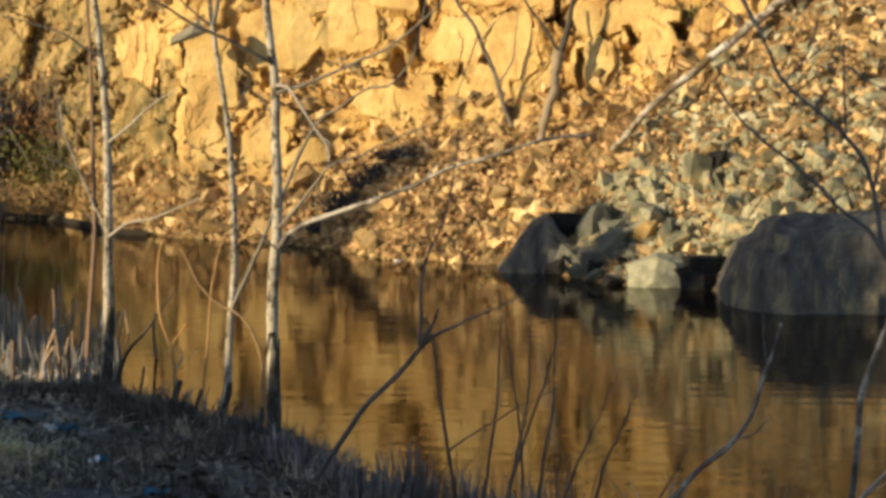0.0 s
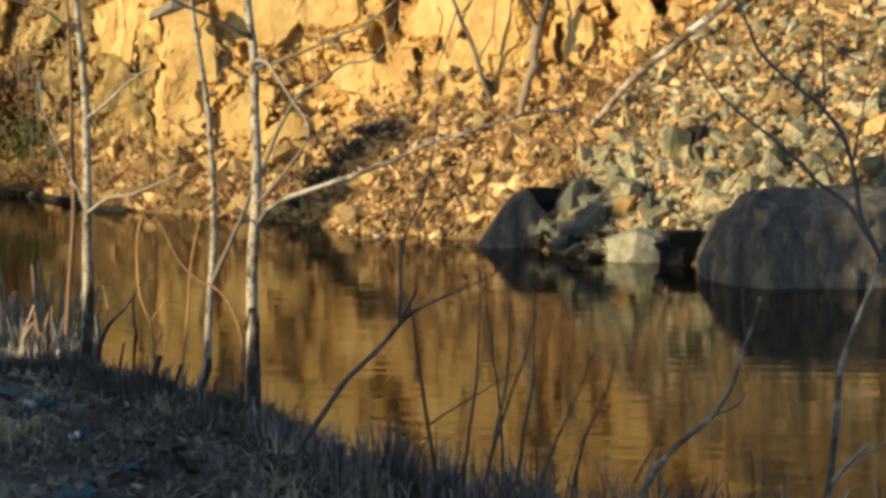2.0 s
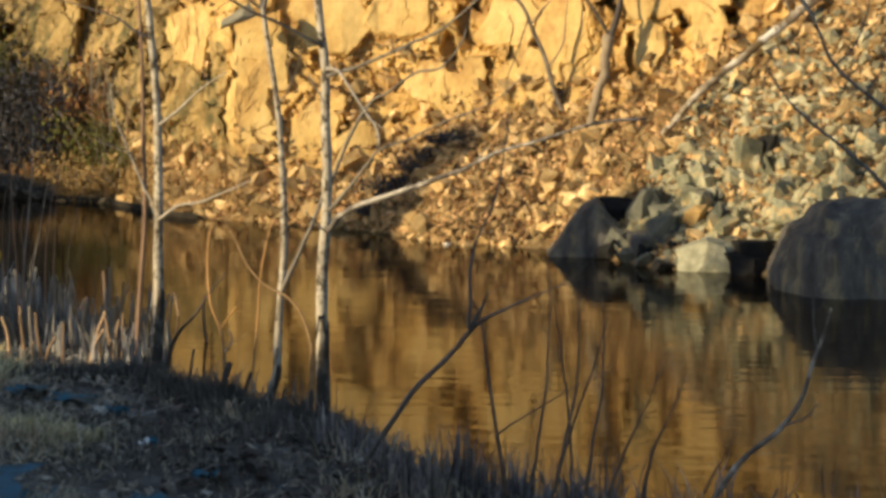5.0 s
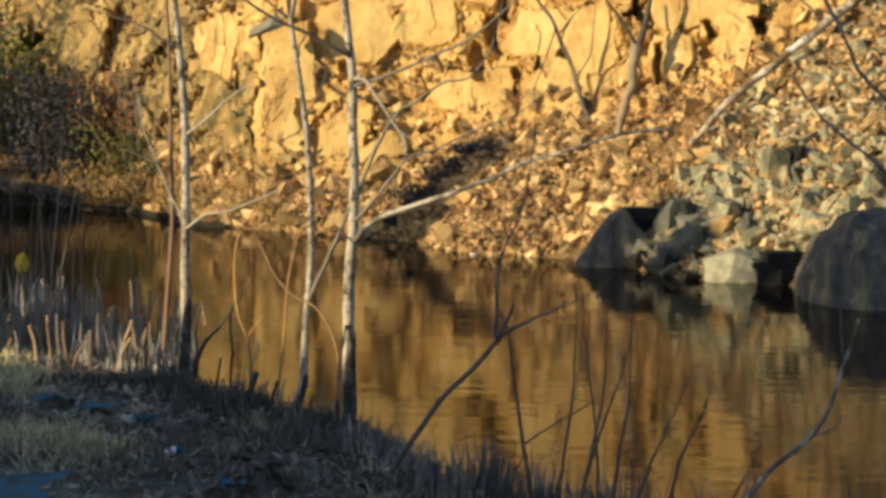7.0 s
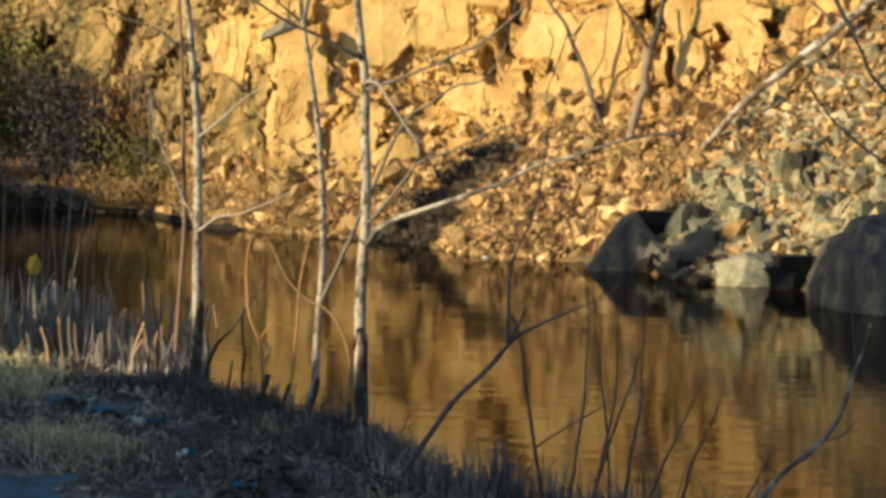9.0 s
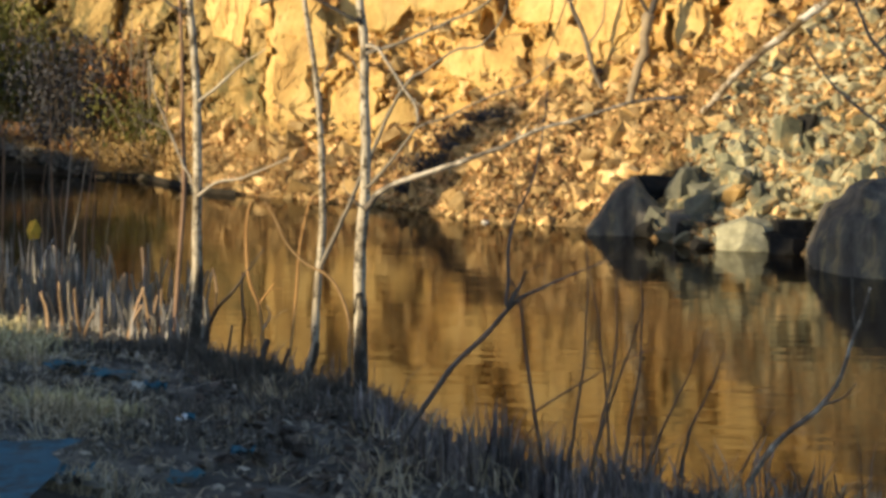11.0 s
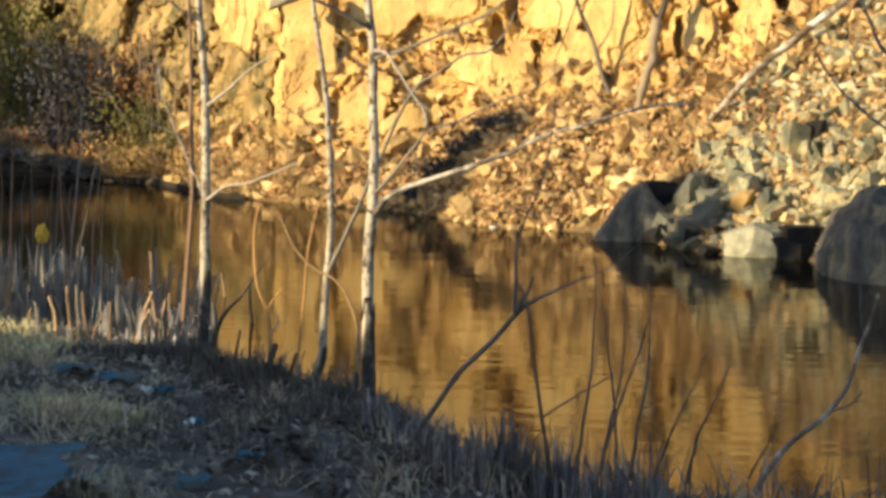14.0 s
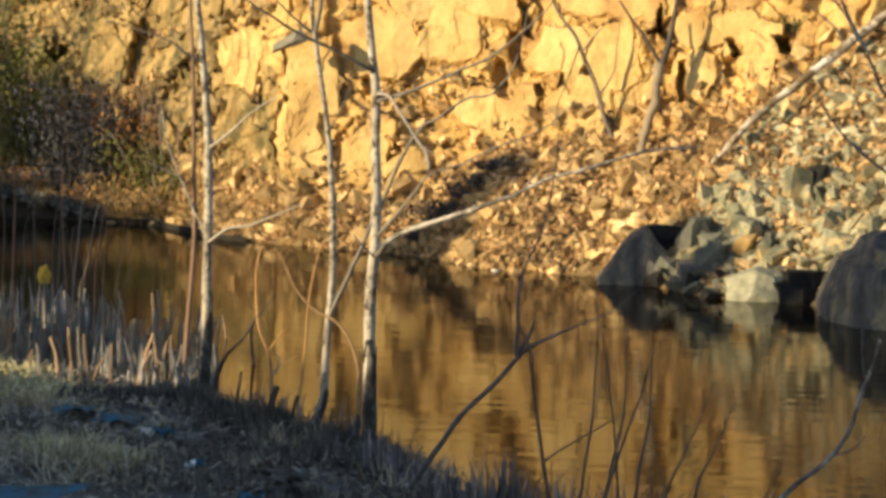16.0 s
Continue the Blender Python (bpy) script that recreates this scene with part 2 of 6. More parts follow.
def water_material():
    m = bpy.data.materials.new("still_pond_water")
    m.use_nodes = True
    nt = m.node_tree
    b = nt.nodes["Principled BSDF"]
    b.inputs["Base Color"].default_value = (0.007, 0.005, 0.0025, 1)
    b.inputs["Roughness"].default_value, b.inputs["IOR"].default_value = 0.065, 1.15
    wide = node_noise(nt, 1.0, 1, 0.5, (0.35, 0.8, 1))
    ripple = node_noise(nt, 1.0, 1, 0.5, (0.9, 4.0, 1), 0.4)
    fine = node_noise(nt, 1.0, 1, 0.5, (3.0, 11.0, 1))
    add = nt.nodes.new("ShaderNodeMath")
    add.operation = "MULTIPLY_ADD"
    nt.links.new(wide, add.inputs[0])
    add.inputs[1].default_value = 1.5
    nt.links.new(ripple, add.inputs[2])
    more = nt.nodes.new("ShaderNodeMath")
    more.operation = "MULTIPLY_ADD"
    nt.links.new(fine, more.inputs[0])
    more.inputs[1].default_value = 0.22
    nt.links.new(add.outputs[0], more.inputs[2])
    add = more
    bump = nt.nodes.new("ShaderNodeBump")
    bump.inputs["Strength"].default_value, bump.inputs["Distance"].default_value = 1.0, 0.0028
    nt.links.new(add.outputs[0], bump.inputs["Height"])
    nt.links.new(bump.outputs[0], b.inputs["Normal"])
    return m


WATER = water_material()


# ---- mesh helpers ----
def mesh_object(name, verts, faces, mat, parent=None, smooth=False, label=""):
    me = bpy.data.meshes.new(name)
    me.from_pydata(verts, [], faces)
    me.materials.append(mat)
    if smooth:
        me.polygons.foreach_set("use_smooth", [True] * len(me.polygons))
    me.update()
    ob = new(name, me)
    ob.parent = parent
    if label:
        tagged(ob, label)
    return ob


def smooth_line(pts, n):
    """n points of a Catmull-Rom line through pts."""
    p = np.array(pts, float)
    if len(p) == 2:
        return p[0] + np.linspace(0, 1, n)[:, None] * (p[1] - p[0])
    q = np.vstack([2 * p[0] - p[1], p, 2 * p[-1] - p[-2]])
    out = []
    for s in np.linspace(0, len(p) - 1, n):
        i = min(int(s), len(p) - 2)
        t = s - i
        a, b, c, d = q[i:i + 4]
        out.append(0.5 * (2 * b + (c - a) * t + (2 * a - 5 * b + 4 * c - d) * t * t + (3 * b - a - 3 * c + d) * t ** 3))
    return np.array(out)


def tube_data(pts, r0, r1, sides=8, n=0, knots=0.0, rng=random, crook=0.0):
    """Verts and faces of a tapering, slightly uneven round stem along pts."""
    line = smooth_line(pts, n or max(6, 4 * len(pts)))
    if crook:
        for i in range(1, len(line)):
            q = Vector(line[i]) * 3.0 + Vector((pts[0][0], 7.7, 0))
            line[i] = line[i] + crook * np.array(noise.noise_vector(q)) + 0.4 * crook * np.array(noise.noise_vector(q * 3.3))
    verts, faces = [], []
    for i, c in enumerate(line):
        t = line[min(i + 1, len(line) - 1)] - line[max(i - 1, 0)]
        t = Vector(t).normalized()
        s = t.cross(Vector((0, 1, 0.001)))
        s.normalize()
        o = s.cross(t)
        k = i / (len(line) - 1)
        r = (r0 + (r1 - r0) * k) * (1 + knots * rng.uniform(-1, 1))
        for j in range(sides):
            a = 2 * math.pi * j / sides
            verts.append(Vector(c) + r * (math.cos(a) * s + math.sin(a) * o))
    for i in range(len(line) - 1):
        for j in range(sides):
            a, b = i * sides + j, i * sides + (j + 1) % sides
            faces.append((a, b, b + sides, a + sides))
    faces.append(tuple(reversed(range(sides))))
    faces.append(tuple(range((len(line) - 1) * sides, len(line) * sides)))
    return verts, faces


def twigs_data(pts, r, count, length, seed):
    """Short side twigs off a branch, all in one list of verts and faces."""
    rnd = random.Random(seed)
    line = smooth_line(pts, 40)
    verts, faces = [], []
    for _ in range(count):
        i = rnd.randint(10, 38)
        p, t = Vector(line[i]), Vector(line[i] - line[i - 1]).normalized()
        side = Vector((rnd.gauss(0, 1), rnd.gauss(0, 0.6), rnd.gauss(0.5, 0.8))).normalized()
        l = length * rnd.uniform(0.4, 1.3)
        a = p + l * 0.5 * (t * 0.8 + side * 0.7)
        c = p + l * (t * 0.8 + side * 0.9) + Vector((0, 0, rnd.uniform(-0.1, 0.2) * l))
        v, f = tube_data([p, a, c], r, r * 0.4, 4, 5, 0, rnd, 0.02)
        n = len(verts)
        verts += v
        faces += [tuple(k + n for k in q) for q in f]
    return verts, faces


def tube(name, pts, r0, r1, mat, parent=None, sides=8, n=0, knots=0.0, label="", crook=0.0, twigs=0, twig_length=0.2):
    v, f = tube_data(pts, r0, r1, sides, n, knots, random, crook)
    if twigs:
        w, g = twigs_data(pts, max(0.0025, r1 * 0.6), twigs, twig_length, len(v) + int(1000 * abs(pts[-1][0])))
        f = f + [tuple(k + len(v) for k in q) for q in g]
        v = v + w
    return mesh_object(name, v, f, mat, parent, True, label)


def thing(name, place, label, category, group="", kind=""):
    ob = new(name)
    ob.empty_display_size = 0.1
    ob.location = place
    return tagged(ob, label, category, group, kind)


def shift(pts, base):
    return [tuple(np.array(p) - np.array(base)) for p in pts]


# ---- the far bank: shoreline, scree and cliff foot by bearing (x over y) seen from the viewing spot ----
B_SHORE = [-0.6, -0.24, -0.176, -0.154, -0.131, -0.08, -0.05, -0.019, 0.022, 0.040, 0.067, 0.103, 0.139, 0.206, 0.6]
Y_SHORE = [42, 38, 37, 36.5, 34.5, 33.2, 32.5, 30.7, 30.4, 29.6, 28.2, 27.9, 26.8, 26, 26]
B_FOOT = [-0.6, -0.24, -0.143, -0.102, -0.06, -0.045, -0.032, -0.015, 0.004, 0.049, 0.094, 0.139, 0.206, 0.6]
Y_FOOT = [48, 42, 37.0, 34.5, 34.1, 34.1, 34.0, 33.7, 33.4, 32.7, 32.1, 31.9, 32.2, 33]
Z_FOOT = [1.2, 1.0, 0.8, 0.86, 0.55, 0.70, 1.05, 1.40, 1.51, 1.73, 2.27, 3.2, 4.1, 4.6]
BACK = [7, 6.5, 5.0, 2.2, 1.6, 1.5, 1.3, 1.6, 1.8, 2.0, 2.4, 3.2, 5.0, 6]
CLIFF_TOP = 7.5


def fractal(x, y, z, octaves=4):
    return noise.fractal(Vector((x, y, z)), 0.9, 2.1, octaves)


def bank_point(b, s):
    """Far bank, undisturbed: s -1 to 0 under water, 0 to 1 scree, 1 to 2 cliff, past 2 the level top."""
    ys, yf, zf, bk = (np.interp(b, B, V) for B, V in ((B_SHORE, Y_SHORE), (B_FOOT, Y_FOOT), (B_FOOT, Z_FOOT), (B_FOOT, BACK)))
    y = np.where(s < 0, ys + 2.0 * s, np.where(s < 1, ys + (yf - ys) * s, np.where(s < 2, yf + bk * (s - 1), yf + bk + 30 * (s - 2))))
    z = np.where(s < 0, 0.6 * s, np.where(s < 1, zf * np.maximum(s, 0) ** 1.1, np.where(s < 2, zf + (CLIFF_TOP - zf) * (s - 1), CLIFF_TOP + 1.0 * (s - 2))))
    return b * y, y, z


def block_relief(x, z, cell, seed, depth, tilt, groove):
    """Split rock: every cell of a jittered grid is a tilted flat face at its own depth, with a groove at the joints."""
    rng = np.random.RandomState(seed)
    nx, nz = int(np.ptp(x) / cell) + 3, int(np.ptp(z) / cell / 0.9) + 3
    gx = x.min() - cell + cell * (np.arange(nx)[:, None] + rng.uniform(-0.45, 0.45, (nx, nz)))
    gz = z.min() - cell + cell * 0.9 * (np.arange(nz)[None, :] + rng.uniform(-0.45, 0.45, (nx, nz)))
    d0, tx, tz = rng.uniform(-depth, depth, (nx, nz)), rng.normal(0, tilt, (nx, nz)), rng.normal(0, tilt, (nx, nz))
    ix = np.clip(((x - x.min() + cell) / cell).round().astype(int), 1, nx - 2)
    iz = np.clip(((z - z.min() + cell) / cell / 0.9).round().astype(int), 1, nz - 2)
    best = np.full(x.shape, 1e9)
    second = best.copy()
    out = np.zeros(x.shape)
    for i in (-1, 0, 1):
        for j in (-1, 0, 1):
            a, b = np.clip(ix + i, 0, nx - 1), np.clip(iz + j, 0, nz - 1)
            dx, dz = x - gx[a, b], z - gz[a, b]
            d = np.maximum(np.abs(dx), np.abs(dz)) * 0.5 + np.hypot(dx, dz) * 0.5
            near = d < best
            second = np.where(near, best, np.minimum(second, d))
            out = np.where(near, d0[a, b] + tx[a, b] * dx + tz[a, b] * dz, out)
            best = np.where(near, d, best)
    return out - groove * np.clip(1 - (second - best) / (0.10 * cell), 0, 1)


def sheet_noise(x, y, scale, seed, octaves=4):
    """Smooth value noise on arrays."""
    rng = np.random.RandomState(seed)
    total, amp = np.zeros(x.shape), 1.0
    for _ in range(octaves):
        table = rng.uniform(-1, 1, (64, 64))
        u, v = x * scale + 100, y * scale + 100
        i, j = np.floor(u).astype(int), np.floor(v).astype(int)
        fu, fv = u - i, v - j
        fu, fv = fu * fu * (3 - 2 * fu), fv * fv * (3 - 2 * fv)
        g = lambda a, b: table[a % 64, b % 64]
        total += amp * ((g(i, j) * (1 - fu) + g(i + 1, j) * fu) * (1 - fv) + (g(i, j + 1) * (1 - fu) + g(i + 1, j + 1) * fu) * fv)
        scale, amp = scale * 2.1, amp * 0.5
    return total


# flat split faces of the cliff: x, z of the middle, half width, half height, how far proud, turn
FACES = [
    (-1.25, 2.82, 0.37, 0.38, 0.20, 0.1), (-0.51, 1.84, 0.46, 0.34, 0.26, 0.06), (0.18, 2.62, 0.33, 0.36, 0.18, -0.2), (0.54, 1.92, 0.38, 0.36, 0.20, 0.05),
    (0.92, 2.60, 0.33, 0.40, 0.17, 0.1), (1.95, 2.39, 0.22, 0.30, 0.22, 0.0), (2.79, 2.80, 0.26, 0.25, 0.18, 0.1), (1.91, 2.98, 0.20, 0.22, 0.18, 0.1),
    (2.37, 2.96, 0.28, 0.20, 0.16, 0.2), (-3.29, 1.32, 0.26, 0.54, 0.20, 0.10), (-1.83, 0.84, 0.36, 0.32, 0.20, 0.15), (-4.39, 2.39, 0.34, 0.36, 0.20, 0.1),
    (-6.90, 2.29, 0.40, 0.28, 0.22, -0.1), (2.76, 2.42, 0.18, 0.24, 0.16, 0.1), (-2.46, 1.15, 0.32, 0.30, 0.15, -0.1), (-3.15, 2.35, 0.30, 0.55, 0.14, 0.05),
    (1.25, 1.95, 0.28, 0.32, 0.15, 0.1), (-2.20, 2.75, 0.40, 0.40, 0.16, 0.2), (-0.75, 3.55, 0.60, 0.40, 0.16, 0.0), (0.95, 3.55, 0.70, 0.40, 0.16, 0.0), (-1.9, 3.7, 0.7, 0.5, 0.18, 0.1),
]


def face_table():
    """The named faces and many lesser ones, each as a convex outline of tilted edges, a middle, a depth and a tilt."""
    rng = np.random.RandomState(17)
    rows = [(*f, 7) for f in FACES]
    for _ in range(230):
        w = float(np.clip(rng.lognormal(-1.55, 0.45), 0.10, 0.5))
        rows.append((rng.uniform(-4.6, 4.4), rng.uniform(0.5, 5.2), w, w * rng.uniform(0.55, 1.3), rng.uniform(0.0, 0.06) + 0.08 * w, rng.uniform(-0.6, 0.6), rng.randint(4, 8)))
    table = []
    for k, (cx, cz, hw, hh, proud, turn, n) in enumerate(rows):
        ang = turn + 2 * math.pi * (np.arange(n) + rng.uniform(-0.28, 0.28, n)) / n
        reach = np.abs(np.cos(ang - turn)) * hw + np.abs(np.sin(ang - turn)) * hh
        reach = reach * (rng.uniform(0.90, 1.08, n) if k < len(FACES) else rng.uniform(0.75, 1.05, n))
        table.append((cx, cz, np.cos(ang), np.sin(ang), reach, proud, rng.normal(0, 0.08 if k < len(FACES) else 0.24), rng.normal(-0.04, 0.06 if k < len(FACES) else 0.2), rng.uniform(0.02, 0.06), k < len(FACES)))
    return table


FACE_TABLE = face_table()


def cliff_faces(x, z, named_only=False):
    wx = x + 0.08 * sheet_noise(x, z, 2.2, 51, 4)
    wz = z + 0.08 * sheet_noise(x, z, 2.2, 52, 4)
    best = np.zeros(x.shape)
    for cx, cz, ca, sa, reach, proud, tx, tz, bevel, named in FACE_TABLE:
        if named_only and not named:
            continue
        dx, dz = wx - cx, wz - cz
        edge = np.full(x.shape, 9.0)
        for c, s, r in zip(ca, sa, reach):
            edge = np.minimum(edge, r - dx * c - dz * s)
        best = np.maximum(best, np.where(edge > 0, np.clip(edge / bevel, 0, 1) * (proud + tx * dx + tz * dz), 0))
    return best


# dark cavities between the blocks: x, z, half width, half height, depth
CAVITIES = [(-0.40, 2.70, 0.10, 0.16, 0.30), (-0.52, 2.30, 0.09, 0.20, 0.30), (-0.24, 3.10, 0.09, 0.22, 0.30), (3.11, 2.83, 0.11, 0.12, 0.5), (1.76, 2.25, 0.05, 0.20, 0.4), (2.42, 2.72, 0.05, 0.11, 0.35), (-0.11, 2.08, 0.035, 0.08, 0.3), (0.20, 1.82, 0.035, 0.06, 0.25),
            (-1.75, 1.72, 0.12, 0.05, 0.3), (1.60, 3.0, 0.05, 0.25, 0.3), (-3.9, 1.95, 0.14, 0.05, 0.3)]


def bank_relief(b, s):
    """The far bank with its broken faces, as arrays."""
    x, y, z = bank_point(b, s)
    rock = np.clip((s - 0.93) / 0.12, 0, 1)
    wobble = 0.16 * sheet_noise(x, z, 1.3, 11)
    some = np.clip(0.2 + sheet_noise(x, z, 0.6, 14, 2), 0, 1)
    out = block_relief(x - wobble - 0.25 * z, z + wobble - 0.12 * x, 0.78, 4, 0.05, 0.21, 0.02)
    out = out + (0.35 + 0.65 * some) * block_relief(x + wobble + 0.3 * z, z - wobble - 0.1 * x, 0.36, 8, 0.025, 0.30, 0.015)
    out = out + 0.12 * sheet_noise(x, z, 0.8, 12, 3) + 0.020 * sheet_noise(x, z, 6.0, 13, 3)
    out = out * (1 + 0.9 * np.clip(-x - 3.8, 0, 1))
    plate = 0.75 * cliff_faces(x, z, True)
    out = out * (1 - 0.85 * np.clip(plate / 0.06, 0, 1)) + np.where(plate > 0.01, plate, cliff_faces(x, z))
    crack = block_relief(x + 1.5 * wobble + 0.35 * z, z - wobble - 0.2 * x, 0.62, 6, 0.0, 0.0, 0.09) + block_relief(x - 2 * wobble - 0.5 * z, z + wobble, 0.30, 7, 0.0, 0.0, 0.05)
    out = out + crack * np.clip(-0.1 + 1.6 * sheet_noise(x, z, 0.9, 15, 3), 0, 1) * (plate < 0.02)
    for cx, cz, hw, hh, deep in CAVITIES:
        r = np.maximum(np.abs(x + wobble - cx + 0.25 * (z - cz)) / hw, np.abs(z - cz + 0.8 * wobble) / hh)
        out = out - deep * np.clip((1.15 - r) / 0.3, 0, 1)
    y = y - rock * out
    z = z + rock * 0.12 * out
    scree = np.clip((s + 0.1) / 0.12, 0, 1) * (1 - rock)
    lump = 0.07 * sheet_noise(x, y, 1.6, 21) + 0.05 * sheet_noise(x, y, 5.0, 22)
    return x, y, z + scree * (lump + 0.02)


def on_face(b, s):
    """True where a place on the bank lies on one of the large flat faces."""
    x, y, z = bank_point(b, s)
    return (cliff_faces(x, z, True) > 0.02) & (s > 0.95)


def build_far_bank():
    b = np.concatenate([np.linspace(-0.6, -0.25, 30)[:-1], np.linspace(-0.25, 0.22, 680), np.linspace(0.22, 0.6, 30)[1:]])
    s = np.concatenate([np.linspace(-1, -0.05, 6), np.linspace(0, 0.9, 70), np.linspace(0.91, 1.55, 120), np.linspace(1.56, 2, 30)])
    B, S = np.meshgrid(b, s, indexing="ij")
    x, y, z = bank_relief(B, S)
    nb, ns = B.shape
    verts = np.stack([x, y, z], -1).reshape(-1, 3)
    idx = np.arange(nb * ns).reshape(nb, ns)
    faces = np.stack([idx[:-1, :-1], idx[1:, :-1], idx[1:, 1:], idx[:-1, 1:]], -1).reshape(-1, 4)
    ob = mesh_object("cliff", verts.tolist(), faces.tolist(), CLIFF)
    ob.data.materials.append(SLOPE)
    mid = (S[:-1, :-1] + 0.06 * sheet_noise(x, z, 2.0, 31)[:-1, :-1])
    bx, by, bz = bank_point(B, S)
    rough_part = (B[:-1, :-1] + 0.03 * sheet_noise(x, z, 0.7, 33)[:-1, :-1] < -0.110) & (S[:-1, :-1] > 0.15)
    rough_part |= bz[:-1, :-1] + 0.5 * sheet_noise(x, z, 0.9, 34)[:-1, :-1] > 5.2
    rough_part |= (B[:-1, :-1] > 0.15) & (bz[:-1, :-1] > 3.2)
    ob.data.materials.append(CLIFF_FACE)
    ob.data.materials.append(ROUGH)
    flat = (cliff_faces(bx, bz, True)[:-1, :-1] > 0.02) & (S[:-1, :-1] > 0.95) & (bx[:-1, :-1] > -4.9)
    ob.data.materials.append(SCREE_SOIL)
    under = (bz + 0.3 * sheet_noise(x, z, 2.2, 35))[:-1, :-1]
    # Soil under the grey stones gets the painted gap shade.
    gap_shade = (B[:-1, :-1] > 0.050 + 0.012 * under + 0.0045 * under ** 2) & (under < 2.0) & (S[:-1, :-1] < 0.98)
    ob.data.polygons.foreach_set("material_index", np.where(flat, 2, np.where(gap_shade, 4, np.where(rough_part, 3, (mid < 0.97).astype(int)))).ravel())
    ob.data.update()
    return tagged(ob, "sunlit ochre quarry cliff above a scree slope", "cliff", kind="structure")


cliff = build_far_bank()


def bank_at(b, s):
    x, y, z = bank_relief(np.array([b]), np.array([s]))
    return Vector((float(x[0]), float(y[0]), float(z[0])))


# ---- ground sheet: near bank, pond bed, unseen hill added for shade beside and behind, land to the horizon ----
B_NEAR = [-0.9, -0.24, -0.2, -0.13, -0.08, -0.041, 0.004, 0.176, 0.9]
Y_NEAR = [25, 24.5, 22.9, 20.3, 18.3, 16.7, 15.3, 14.2, 13]


def ground_height(x, y):
    bear = x / np.maximum(np.abs(y), 3.0)
    near = np.interp(bear, B_NEAR, Y_NEAR) - y
    h = np.where(near > 0, 0.03 + 0.05 * near, np.maximum(-0.7, 0.25 * near))
    h = np.minimum(h, 1.5)
    h = np.where(near > 0, h + np.minimum(near, 1.0) * (0.06 * sheet_noise(x, y, 0.7, 41)), h)
    far = np.interp(bear, B_FOOT, np.array(Y_FOOT) + np.array(BACK))
    h = np.where(y > far + 1, CLIFF_TOP - 0.3, h)
    side = np.clip((np.abs(x) - 17) / 6, 0, 1)
    h = np.where((near <= 0) & (y <= far + 1), np.maximum(h, -0.7 + 1.6 * side), h)
    # Unseen ridge across the sun's way, added to shade the near bank.
    along, across = x * math.sin(SUN_AZ) + y * math.cos(SUN_AZ), x * math.cos(SUN_AZ) - y * math.sin(SUN_AZ)
    shade_crest = 7.95 * np.exp(-((along + 17) / 7.0) ** 2) * np.clip((across + 20.6) / 1.6, 0, 1) - 1.0
    return np.maximum(h, shade_crest)


def build_ground():
    ax = np.concatenate([np.linspace(-900, -40, 14)[:-1], np.linspace(-40, -6, 50)[:-1], np.linspace(-6, 4, 150)[:-1], np.linspace(4, 40, 40)[:-1], np.linspace(40, 900, 14)])
    ay = np.concatenate([np.linspace(-900, -20, 14)[:-1], np.linspace(-20, 12, 40)[:-1], np.linspace(12, 25, 190)[:-1], np.linspace(25, 60, 40)[:-1], np.linspace(60, 900, 14)])
    X, Y = np.meshgrid(ax, ay, indexing="ij")
    Z = ground_height(X, Y)
    idx = np.arange(X.size).reshape(X.shape)
    faces = np.stack([idx[:-1, :-1], idx[1:, :-1], idx[1:, 1:], idx[:-1, 1:]], -1).reshape(-1, 4)
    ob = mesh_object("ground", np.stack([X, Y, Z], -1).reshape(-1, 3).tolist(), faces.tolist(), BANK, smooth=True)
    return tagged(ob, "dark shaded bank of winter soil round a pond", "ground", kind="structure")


ground = build_ground()


def ground_at(x, y):
    return float(ground_height(np.array([x]), np.array([y]))[0])


water = mesh_object("water", [(-40, 8, 0), (40, 8, 0), (40, 46, 0), (-40, 46, 0)], [(0, 1, 2, 3)], WATER)
tagged(water, "still brown pond water with faint ripples", "water", kind="structure")


# ---- large single rocks on the far shore ----
def hull_mesh(name, mat, seed, points=10, size=(1, 1, 1), lowest=-0.5):
    """A small angular stone: the hull of a few points, about 1 across, middle at the origin."""
    rng = random.Random(seed)
    bm = bmesh.new()
    skip = rng.randrange(8) if points % 2 else -1
    for k in range(8):
        c = (k & 1) * 2 - 1, (k & 2) - 1, (k & 4) // 2 - 1
        if k == skip:
            continue
        p = Vector((c[0] * rng.uniform(0.06, 0.56), c[1] * rng.uniform(0.10, 0.54), c[2] * rng.uniform(0.10, 0.56)))
        bm.verts.new((p.x * size[0], p.y * size[1], p.z * size[2]))
    for _ in range(max(0, points - 9)):
        p = Vector((rng.gauss(0, 1), rng.gauss(0, 1), rng.gauss(0, 1))).normalized() * rng.uniform(0.45, 0.56)
        bm.verts.new((p.x * size[0], p.y * size[1], p.z * size[2]))
    bmesh.ops.convex_hull(bm, input=bm.verts)
    bmesh.ops.delete(bm, geom=[v for v in bm.verts if not v.link_faces], context="VERTS")
    me = bpy.data.meshes.new(name)
    bm.to_mesh(me)
    bm.free()
    me.materials.append(mat)
    return me


